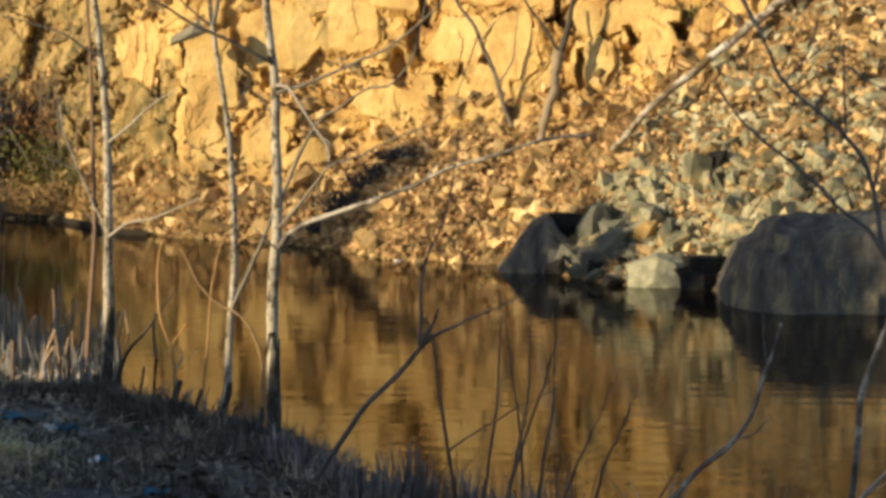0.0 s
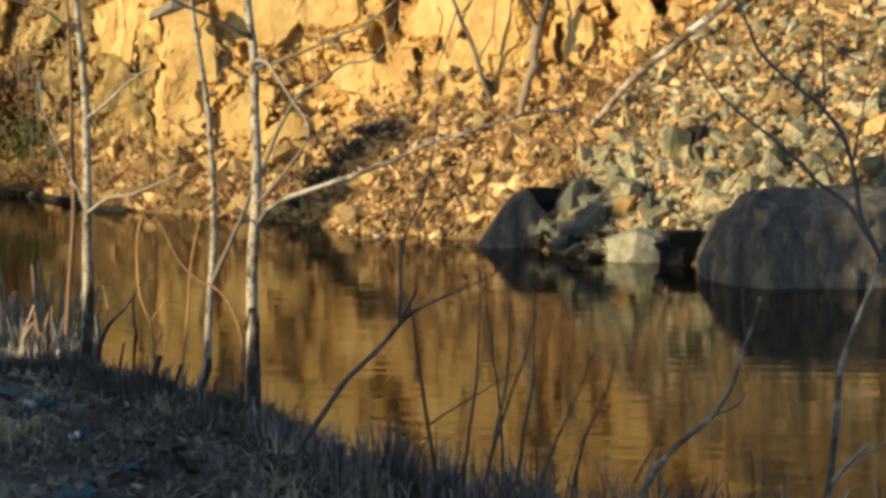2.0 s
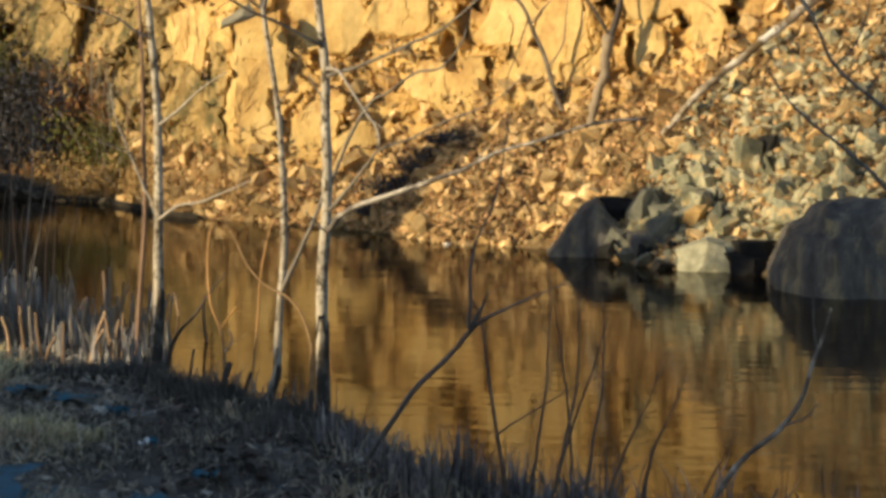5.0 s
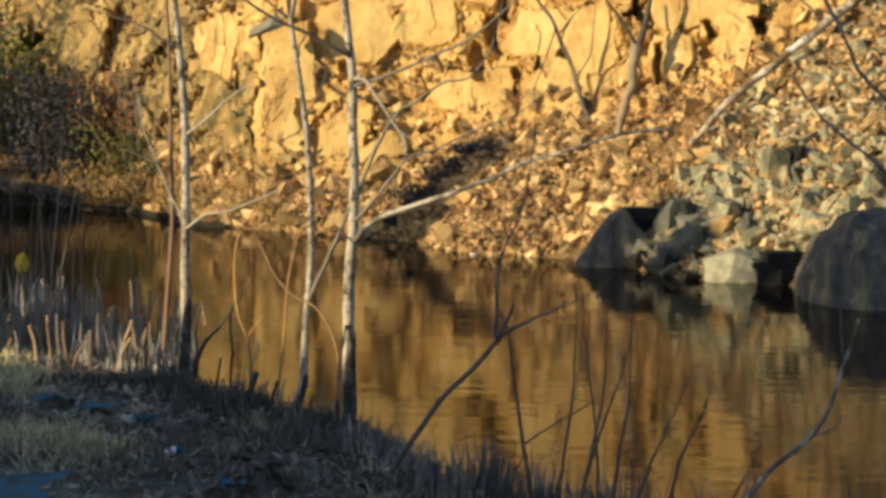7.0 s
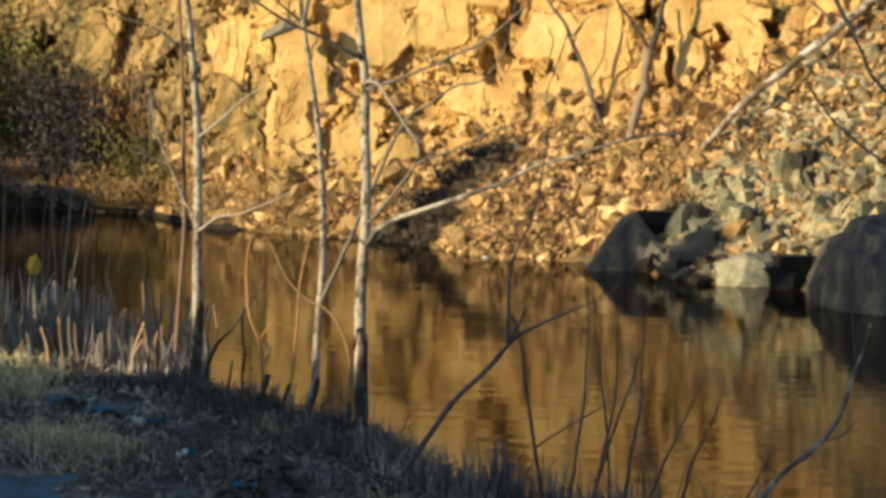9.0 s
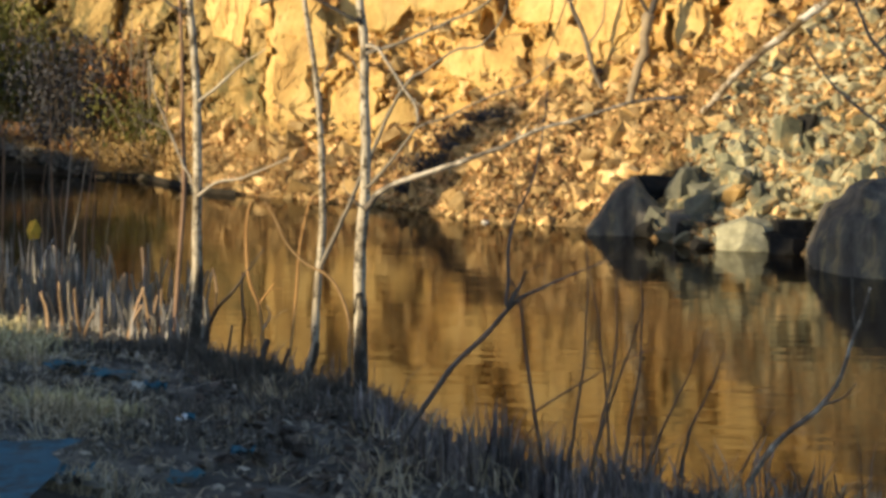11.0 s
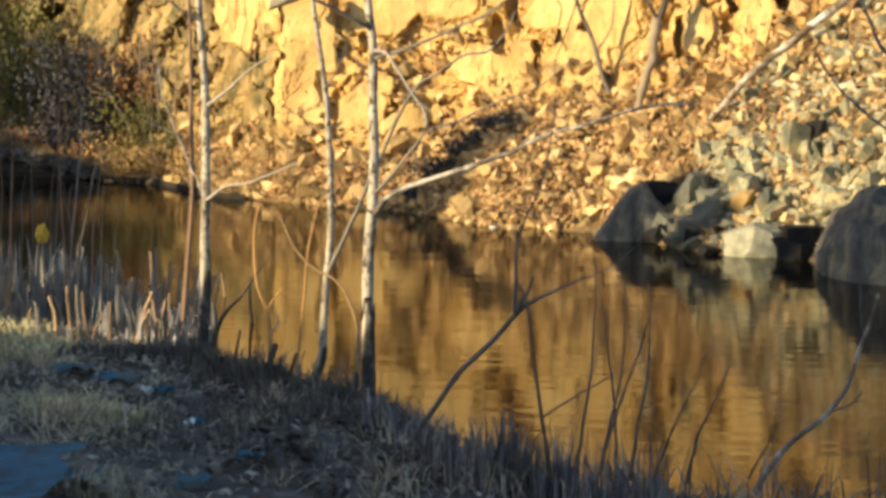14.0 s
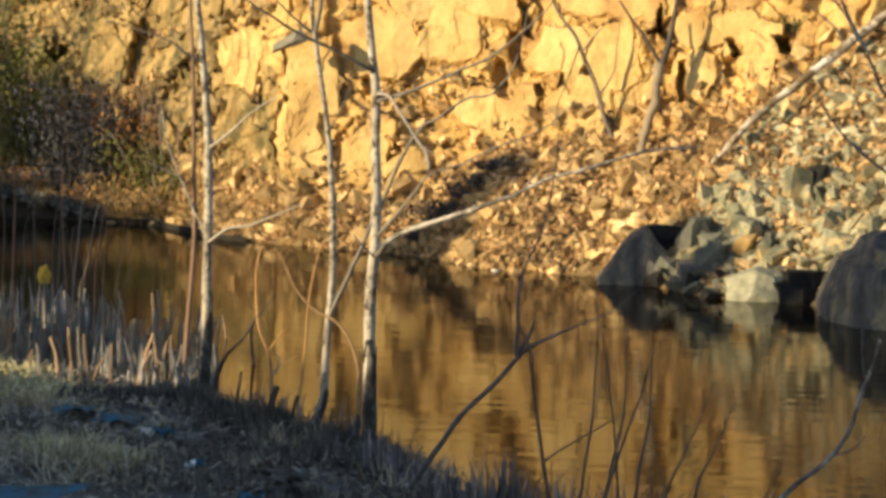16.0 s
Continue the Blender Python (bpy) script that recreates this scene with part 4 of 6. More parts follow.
bush("brush_clump", foot(-0.062, 1.55), 0.6, 0.3, 0.3, BRUSH_RED, 200, 0.06, 311, "russet brush on a cliff ledge", 6, BARK_RED)
bush("brush_clump", foot(0.026, 0.99), 0.22, 0.36, 0.2, BRUSH_GREY, 140, 0.04, 312, "dark brush at the foot of a dead sapling", 6, BARK_DARK)
bush("moss_clump", foot(0.098, 1.12), 0.5, 0.2, 0.3, GREENERY, 220, 0.05, 313, "green moss and weeds on a cliff ledge", 5)
bush("moss_clump", foot(0.066, 1.03), 0.25, 0.15, 0.2, GREENERY, 80, 0.05, 314, "small green weeds below the cliff", 4)

for k, (b, s, w, h, mat, label) in enumerate([(-0.215, 0.16, 0.9, 0.55, BRUSH_GREY, "dark brush overhanging the bank edge"), (-0.203, 0.14, 0.8, 0.5, BRUSH_RED, "russet bracken overhanging the bank edge"),
        (-0.194, 0.15, 0.8, 0.6, BRUSH_GREY, "grey leafless brush overhanging the bank edge"), (-0.185, 0.14, 0.9, 0.5, BRUSH_RED, "russet bracken overhanging the bank edge"),
        (-0.175, 0.13, 0.8, 0.42, BRUSH_TAWNY, "tawny dead bracken on the bank edge"), (-0.166, 0.12, 0.8, 0.4, BRUSH_TAWNY, "tawny dead bracken on the bank edge"), (-0.157, 0.11, 0.8, 0.35, BRUSH_TAWNY, "tawny dead bracken on the bank edge"),
        (-0.208, 0.34, 1.0, 0.7, GREENERY, "low green evergreen bush above the bank edge"), (-0.172, 0.30, 1.0, 0.5, BRUSH_TAWNY, "tawny dead bracken on the slope"), (-0.150, 0.25, 0.9, 0.4, BRUSH_TAWNY, "tawny dead bracken on the slope")]):
    bush("bracken" if mat in (BRUSH_RED, BRUSH_TAWNY) else "low_brush", foot(b, s), w, h, 0.5, mat, 420, 0.06, 330 + k, label, 9, BARK_GREY)

# Dark brush added in the gully to stand for deeper shade.
for k, (x, z, w, h) in enumerate([(-1.58, 0.16, 0.30, 0.34), (-1.42, 0.36, 0.34, 0.40), (-1.22, 0.50, 0.36, 0.42), (-1.02, 0.68, 0.36, 0.42), (-0.82, 0.86, 0.34, 0.38), (-0.62, 1.06, 0.30, 0.30)]):
    b = x / 33.4
    share = max(0.05, min(0.97, (z / float(np.interp(b, B_FOOT, Z_FOOT))) ** (1 / 1.1)))
    bush("bare_shrub", foot(b, share), 1.15 * 1.5 * w, 0.55 * h, 0.5, BRUSH_GREY, 420, 0.05, 350 + k, "dark brush added to deepen the gully shade", 8, BARK_DARK)

LIP_B, LIP_Z = [-0.26, -0.215, -0.192, -0.176, -0.164, -0.150], [0.50, 0.37, 0.22, 0.07, -0.06, -0.2]


# earth lip along the left shore, its undercut shade painted as near-black soil
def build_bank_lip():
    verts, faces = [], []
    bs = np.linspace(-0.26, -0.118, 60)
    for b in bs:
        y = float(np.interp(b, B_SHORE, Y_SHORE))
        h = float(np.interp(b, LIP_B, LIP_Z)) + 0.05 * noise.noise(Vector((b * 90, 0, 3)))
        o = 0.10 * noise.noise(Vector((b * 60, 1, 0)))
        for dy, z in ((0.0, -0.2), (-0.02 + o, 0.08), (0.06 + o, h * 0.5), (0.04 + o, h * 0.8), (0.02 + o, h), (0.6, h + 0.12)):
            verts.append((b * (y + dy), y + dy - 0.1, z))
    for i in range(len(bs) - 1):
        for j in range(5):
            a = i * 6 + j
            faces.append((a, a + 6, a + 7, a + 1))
    ob = mesh_object("bank_edge", verts, faces, LIP_SHADE_SOIL)
    return tagged(ob, "earth edge of the far bank with painted undercut shade", "bank", kind="structure")


build_bank_lip()


def build_lip_brush():
    rng = np.random.RandomState(88)
    b = rng.uniform(-0.24, -0.13, 2200)
    y = np.interp(b, B_SHORE, Y_SHORE) + rng.uniform(-0.15, 0.45, 2200)
    h = np.interp(b, LIP_B, LIP_Z)
    blade_mass("lip_grass", GRASS_FAR, np.stack([b * y, y, h], 1), rng.uniform(0.08, 0.3, 2200), rng, "tawny grass fringing the undercut bank", "dry grass", 0.007, 0.8, 0.6)
    b = rng.uniform(-0.24, -0.176, 2600)
    y = np.interp(b, B_SHORE, Y_SHORE) - 0.10 + rng.uniform(-0.10, 0.05, 2600)
    h = np.interp(b, LIP_B, LIP_Z)
    h = h + rng.normal(0.02, 0.05, 2600)
    # Near-black leaves make the edge of the painted lip shade ragged.
    leaf_mass("lip_weeds", WEED_BLACK, np.stack([b * y, y, np.maximum(h, 0.02)], 1), rng.uniform(0.05, 0.14, 2600), rng, "near-black weeds hanging over the undercut bank", "weeds", flat=1.2)
    b = rng.uniform(-0.225, -0.135, 2600)
    s = rng.uniform(0.0, 0.42, 2600)
    x, y, z = bank_relief(b, s)
    leaf_mass("lip_bracken", BRUSH_TAWNY, np.stack([x, y, z + rng.uniform(0.0, 0.22, 2600)], 1), rng.uniform(0.04, 0.11, 2600), rng, "dead bracken fronds matted above the bank edge", "bracken", flat=0.9)


build_lip_brush()

# ---- dead wood on the far bank ----
def tree(name, label, category, trunk, r0, r1, mat, limbs, trunk_label="", sides=10):
    """trunk and limbs as lines of points in the place; limbs: (points, radius at start, radius at end, material)."""
    base = trunk[0]
    ob = thing(name, base, label, category)
    tube("trunk", shift(trunk, base), r0, r1, mat, ob, sides, 48, 0.05, trunk_label)
    for pts, a, b, m in limbs:
        tube("branch", shift(pts, base), a, b, m, ob, 6, 7 * len(pts), 0.10, crook=0.014, twigs=len(pts) // 2, twig_length=0.16)
    return ob


log = thing("fallen_log", (2.11, 31.10, 1.33), "bleached fallen tree trunk lying up the scree", "log")
base = log.location[:]
tube("trunk", shift([(2.10, 31.00, 1.34), (2.56, 31.13, 1.86), (3.03, 31.27, 2.25), (3.44, 31.40, 2.56), (3.84, 31.53, 2.88), (4.22, 31.67, 3.17), (4.73, 31.80, 3.55)], base), 0.040, 0.068, LOG, log, 9, 60, 0.16, crook=0.025)
tube("branch", shift([(3.21, 31.40, 2.41), (3.10, 31.30, 2.52), (2.91, 31.20, 2.56)], base), 0.02, 0.008, LOG, log, 6)
tube("branch", shift([(3.73, 31.60, 2.76), (3.64, 31.53, 2.99), (3.42, 31.47, 3.17), (3.20, 31.40, 3.34)], base), 0.02, 0.006, BARK_GREY, log, 6)
stump = thing("broken_trunk", (1.26, 32.20, 1.43), "broken dead trunk leaning against the cliff foot", "dead tree")
base = stump.location[:]
tube("trunk", shift([(1.25, 32.20, 1.38), (1.33, 32.25, 1.67), (1.41, 32.30, 2.05), (1.47, 32.35, 2.35), (1.51, 32.40, 2.53)], base), 0.055, 0.075, STUMP, stump, 9, 26, 0.14, crook=0.05)
tube("branch", shift([(1.50, 32.40, 2.51), (1.31, 32.40, 2.84), (1.13, 32.40, 3.07), (0.95, 32.40, 3.34)], base), 0.025, 0.012, BARK_DARK, stump, 6)
tube("branch", shift([(1.51, 32.40, 2.53), (1.61, 32.47, 2.84), (1.66, 32.53, 3.13), (1.72, 32.60, 3.49)], base), 0.05, 0.02, BARK_DARK, stump, 6)
dead_sapling = tree("dead_sapling", "thin dead sapling standing against the cliff", "dead tree",
    [(0.92, 32.90, 1.54), (0.80, 32.85, 1.80), (0.67, 32.80, 2.25), (0.52, 32.75, 2.58), (0.40, 32.70, 2.87), (0.23, 32.65, 3.09), (0.04, 32.60, 3.42)], 0.035, 0.018, BARK_GREY,
    [([(0.48, 32.70, 2.65), (0.67, 32.65, 2.91), (0.88, 32.60, 3.13)], 0.012, 0.005, BARK_GREY), ([(0.71, 32.80, 2.10), (0.89, 32.73, 2.40), (0.94, 32.67, 2.76), (0.98, 32.60, 3.16)], 0.012, 0.005, BARK_GREY), ([(0.45, 32.70, 2.75), (0.34, 32.63, 2.40), (0.20, 32.57, 2.04), (0.18, 32.50, 1.82)], 0.010, 0.004, BARK_DARK)])

for k, (b, share, h, lean) in enumerate([(-0.1725, 0.75, 1.5, 0.05), (-0.1665, 0.9, 1.35, -0.08), (-0.1600, 0.8, 1.7, 0.04), (-0.1560, 0.95, 1.2, 0.10), (-0.1520, 0.7, 1.5, -0.05), (-0.1460, 0.9, 1.1, 0.06)]):
    x, y, z = foot(b, share)
    tree("sapling", "thin leafless sapling rising from the overgrown slope", "sapling",
        [(x, y, z - 0.05), (x + 0.3 * lean, y - 0.08, z + 0.35 * h), (x + 0.6 * lean, y - 0.12, z + 0.7 * h), (x + lean, y - 0.15, z + h)], 0.020, 0.007, BARK_RED if k % 2 else BARK_GREY,
        [([(x + 0.3 * lean, y - 0.08, z + 0.4 * h), (x + 0.3 * lean + 0.10, y - 0.12, z + 0.6 * h), (x + 0.3 * lean + 0.14, y - 0.15, z + 0.85 * h)], 0.010, 0.004, BARK_GREY),
         ([(x + 0.5 * lean, y - 0.10, z + 0.6 * h), (x + 0.5 * lean - 0.10, y - 0.14, z + 0.75 * h), (x + 0.5 * lean - 0.15, y - 0.16, z + 0.95 * h)], 0.008, 0.003, BARK_GREY)], sides=6)

# ---- birches and saplings on the near bank ----
birch_right = tree("birch", "slender pale birch with a long low side branch", "tree",
    [(-1.17, 17.10, 0.07), (-1.17, 17.10, 0.41), (-1.17, 17.10, 0.73), (-1.17, 17.10, 1.04), (-1.16, 17.10, 1.35), (-1.14, 17.10, 1.55), (-1.13, 17.10, 1.93), (-1.14, 17.10, 2.24), (-1.14, 17.10, 2.63), (-1.17, 17.10, 2.89), (-1.20, 17.10, 3.20), (-1.23, 17.10, 3.66), (-1.27, 17.10, 4.78), (-1.29, 17.10, 6.19)], 0.047, 0.020, BARK_BIRCH,
    [([(-1.13, 17.05, 1.52), (-1.01, 16.90, 1.66), (-0.70, 16.75, 1.79), (-0.31, 16.60, 1.93), (0.02, 16.45, 2.09), (0.35, 16.30, 2.20), (0.64, 16.15, 2.30), (0.99, 16.00, 2.35)], 0.022, 0.007, BARK_MOTTLED),
     ([(-1.12, 17.05, 1.66), (-0.97, 16.99, 1.83), (-0.84, 16.92, 1.99), (-0.76, 16.86, 2.09), (-0.54, 16.79, 2.17), (-0.32, 16.73, 2.28), (-0.01, 16.66, 2.42), (0.21, 16.60, 2.61)], 0.013, 0.003, BARK_GREY),
     ([(-1.12, 17.00, 2.62), (-1.04, 16.96, 2.60), (-0.97, 16.92, 2.50), (-0.85, 16.88, 2.35), (-0.77, 16.84, 2.23), (-0.76, 16.80, 2.12)], 0.012, 0.006, BARK_PALE),
     ([(-1.12, 17.00, 2.57), (-0.85, 16.94, 2.66), (-0.55, 16.88, 2.80), (-0.32, 16.82, 2.91), (-0.09, 16.76, 3.10), (0.06, 16.70, 3.27)], 0.014, 0.004, BARK_GREY),
     ([(-1.15, 17.05, 2.77), (-1.35, 17.02, 2.88), (-1.54, 16.99, 2.97), (-1.76, 16.96, 3.09), (-1.95, 16.93, 3.20), (-2.21, 16.90, 3.37)], 0.014, 0.006, BARK_DARK),
     ([(-1.14, 17.00, 2.38), (-1.20, 16.95, 2.50), (-1.25, 16.90, 2.58)], 0.007, 0.003, BARK_PALE),
     ([(-1.14, 17.00, 1.52), (-1.20, 16.90, 1.59), (-1.26, 16.80, 1.68)], 0.008, 0.004, BARK_PALE),
     ([(-1.21, 17.00, 3.50), (-1.02, 17.30, 3.97), (-0.76, 17.60, 4.68)], 0.016, 0.004, BARK_GREY),
     ([(-1.23, 17.00, 3.95), (-1.43, 16.80, 4.43), (-1.59, 16.60, 5.10)], 0.016, 0.004, BARK_GREY)])


def dark_foot(tree_ob, trunk, r, height):
    """The rough dark bark round the foot of a birch, ragged at its upper edge; its higher right side stands for trunk
    shade.
    """
    base = np.array(trunk[0])
    line = smooth_line(trunk, 200)
    low = [p for p in line if p[2] - base[2] < height + 0.05]
    pts = shift(low[::max(1, len(low) // 6)] + [low[-1]], base)
    v, f = tube_data(pts, r * 1.30, r * 1.03, 12, 14, 0.05)
    foot_z = v[0].z
    for k in range(len(v)):
        a = 2 * math.pi * (k % 12) / 12
        # Lower on the sunward left, so the right is painted in shade.
        keep = 1 - 0.60 * max(0.0, math.cos(a)) - 0.35 * abs(noise.noise(Vector((math.cos(a) * 2.2, math.sin(a) * 2.2, base[0] * 3))))
        v[k] = Vector((v[k].x, v[k].y, foot_z + (v[k].z - foot_z) * keep))
    return mesh_object("foot_bark", v, f[:-2], FOOT_BARK_SHADE, tree_ob, True, "dark rough foot bark with painted trunk shade")


birch_middle = tree("birch", "thin pale birch with a forked side stem", "tree",
    [(-1.67, 18.20, 0.06), (-1.62, 18.20, 0.23), (-1.58, 18.20, 0.36), (-1.57, 18.20, 0.57), (-1.55, 18.20, 0.90), (-1.52, 18.20, 1.23), (-1.52, 18.20, 1.56), (-1.53, 18.20, 1.89), (-1.56, 18.20, 2.30), (-1.62, 18.20, 2.71), (-1.66, 18.20, 2.98), (-1.68, 18.20, 3.16), (-1.71, 18.20, 3.69), (-1.75, 18.20, 5.20)], 0.034, 0.013, BARK_BIRCH,
    [([(-1.54, 18.15, 0.93), (-1.45, 18.10, 1.16), (-1.34, 18.06, 1.41), (-1.24, 18.01, 1.64), (-1.14, 17.97, 1.83), (-1.02, 17.92, 2.11), (-0.86, 17.88, 2.36), (-0.74, 17.83, 2.43), (-0.54, 17.78, 2.58), (-0.37, 17.74, 2.61), (-0.21, 17.69, 2.79), (-0.15, 17.65, 3.04), (-0.11, 17.60, 3.28)], 0.018, 0.004, BARK_GREY),
     ([(-1.66, 18.20, 2.98), (-1.63, 18.17, 3.16), (-1.59, 18.13, 3.44), (-1.55, 18.10, 4.00)], 0.020, 0.008, BARK_GREY),
     ([(-1.67, 18.20, 3.01), (-1.78, 18.13, 3.10), (-1.94, 18.07, 3.25), (-2.11, 18.00, 3.40)], 0.010, 0.004, BARK_GREY),
     ([(-1.56, 18.20, 2.32), (-1.48, 18.13, 2.43), (-1.40, 18.07, 2.59), (-1.37, 18.00, 2.72)], 0.007, 0.003, BARK_GREY)])
birch_left = tree("birch", "slender pale birch with a dark foot", "tree",
    [(-2.67, 19.60, 0.07), (-2.65, 19.60, 0.37), (-2.63, 19.60, 0.72), (-2.63, 19.60, 1.08), (-2.62, 19.60, 1.44), (-2.62, 19.60, 1.88), (-2.63, 19.60, 2.32), (-2.66, 19.60, 2.72), (-2.69, 19.60, 3.07), (-2.72, 19.60, 3.46), (-2.75, 19.60, 5.36)], 0.046, 0.020, BARK_BIRCH,
    [([(-2.60, 19.55, 2.10), (-2.43, 19.47, 2.23), (-2.24, 19.38, 2.39), (-2.05, 19.30, 2.52)], 0.014, 0.004, BARK_PALE),
     ([(-2.61, 19.55, 1.36), (-2.46, 19.46, 1.47), (-2.26, 19.38, 1.52), (-2.02, 19.29, 1.61), (-1.84, 19.20, 1.69)], 0.014, 0.004, BARK_PALE),
     ([(-2.65, 19.60, 2.76), (-2.78, 19.55, 2.83), (-2.91, 19.50, 2.92), (-3.15, 19.45, 3.02), (-3.41, 19.40, 3.08)], 0.012, 0.004, BARK_GREY),
     ([(-2.66, 19.60, 0.07), (-2.71, 19.50, 0.16), (-2.72, 19.40, 0.31)], 0.03, 0.01, BARK_DARK)])
dark_foot(birch_right, [(-1.17, 17.10, 0.07), (-1.17, 17.10, 0.41), (-1.17, 17.10, 0.73), (-1.17, 17.10, 1.04)], 0.047, 0.85)
dark_foot(birch_middle, [(-1.67, 18.20, 0.06), (-1.62, 18.20, 0.23), (-1.58, 18.20, 0.36), (-1.57, 18.20, 0.57), (-1.55, 18.20, 0.90)], 0.034, 0.32)
dark_foot(birch_left, [(-2.67, 19.60, 0.07), (-2.65, 19.60, 0.37), (-2.63, 19.60, 0.72), (-2.63, 19.60, 1.08)], 0.046, 0.72)
sapling_red = tree("sapling", "thin reddish leafless sapling beside a birch", "sapling",
    [(-2.90, 20.20, 0.05), (-2.88, 20.20, 0.42), (-2.84, 20.20, 0.93), (-2.81, 20.20, 1.38), (-2.82, 20.20, 1.93), (-2.82, 20.20, 2.39), (-2.83, 20.20, 2.79), (-2.85, 20.20, 3.20), (-2.87, 20.20, 3.87), (-2.89, 20.20, 4.76)], 0.023, 0.009, BARK_RED,
    [([(-2.81, 20.20, 1.51), (-2.88, 20.15, 1.71), (-2.97, 20.10, 1.96), (-3.03, 20.05, 2.19), (-3.05, 20.00, 2.40)], 0.012, 0.004, BARK_PALE),
     ([(-2.91, 20.15, 1.81), (-3.00, 20.07, 1.87), (-3.17, 20.00, 1.95)], 0.007, 0.003, BARK_PALE),
     ([(-2.82, 20.20, 1.54), (-2.77, 20.15, 1.46), (-2.74, 20.10, 1.37)], 0.009, 0.005, BARK_PALE)])
stem_a = tree("withered_shoot", "forked orange dead stem standing at the water's edge", "shoot",
    [(-2.04, 18.90, 0.25), (-2.04, 18.90, 0.42), (-2.07, 18.90, 0.59), (-2.14, 18.90, 0.79), (-2.16, 18.90, 1.07), (-2.15, 18.90, 1.27), (-2.12, 18.90, 1.38)], 0.014, 0.007, BARK_ORANGE,
    [([(-2.06, 18.90, 0.59), (-1.99, 18.85, 0.69), (-1.94, 18.80, 0.77)], 0.008, 0.004, BARK_ORANGE), ([(-2.03, 18.85, 0.41), (-1.97, 18.83, 0.51), (-1.99, 18.80, 0.60)], 0.008, 0.004, BARK_PALE)])
stem_b = tree("withered_shoot", "straight thin orange dead stem", "shoot",
    [(-1.82, 18.70, 0.15), (-1.79, 18.70, 0.41), (-1.76, 18.70, 0.71), (-1.74, 18.70, 1.01), (-1.68, 18.70, 1.32), (-1.64, 18.70, 1.43)], 0.011, 0.006, BARK_ORANGE, [])
stem_c = tree("bent_stem", "dark bent stem leaning over the water", "shoot",
    [(-2.54, 19.30, 0.19), (-2.48, 19.20, 0.39), (-2.40, 19.10, 0.54), (-2.27, 19.00, 0.68), (-2.15, 18.90, 0.85), (-2.01, 18.80, 1.03)], 0.020, 0.006, BARK_DARK, [])
stem_d = tree("arched_stem", "thin stem arching over the pond", "shoot",
    [(-1.27, 17.60, 0.25), (-1.29, 17.73, 0.43), (-1.30, 17.85, 0.62), (-1.38, 17.98, 0.82), (-1.49, 18.10, 0.93), (-1.66, 18.23, 1.00), (-1.80, 18.35, 1.13), (-1.91, 18.48, 1.32), (-1.99, 18.60, 1.41)], 0.014, 0.006, BARK_ARCH, [])
for pts, r in (([(-1.98, 18.00, 0.10), (-1.95, 18.00, 0.30), (-1.90, 18.00, 0.46)], 0.034), ([(-1.83, 17.90, 0.06), (-1.79, 17.90, 0.24), (-1.74, 17.90, 0.41)], 0.02), ([(-2.26, 18.40, 0.20), (-2.23, 18.40, 0.37), (-2.21, 18.40, 0.50)], 0.014), ([(-1.28, 17.40, 0.08), (-1.27, 17.40, 0.28), (-1.27, 17.40, 0.36)], 0.024)):
    st = thing("stub", pts[0], "short dark broken stub on the bank", "stub")
    tube("stem", shift(pts, pts[0]), r, r * 0.7, BARK_DARK, st, 7, 8, 0.1)

# ---- bushes at the lower edge of the view ----
limb = tree("leaning_sapling", "dark sapling leaning out over the pond", "sapling",
    [(-0.78, 15.20, 0.27), (-0.70, 15.10, 0.41), (-0.59, 15.00, 0.58), (-0.46, 14.90, 0.78), (-0.26, 14.80, 0.99), (-0.12, 14.70, 1.17), (-0.05, 14.60, 1.24)], 0.020, 0.012, BARK_LIMB,
    [([(-0.07, 14.60, 1.22), (0.04, 14.53, 1.29), (0.25, 14.47, 1.40), (0.47, 14.40, 1.50)], 0.012, 0.003, BARK_LIMB),
     ([(-0.13, 14.60, 1.18), (-0.13, 14.58, 1.36), (-0.14, 14.57, 1.52), (-0.09, 14.55, 1.72), (0, 14.53, 1.94), (0.07, 14.52, 2.24), (0.09, 14.50, 2.49)], 0.012, 0.003, BARK_LIMB),
     ([(-0.11, 14.60, 1.20), (-0.05, 14.50, 1.34), (-0.03, 14.40, 1.43)], 0.014, 0.004, BARK_LIMB)])
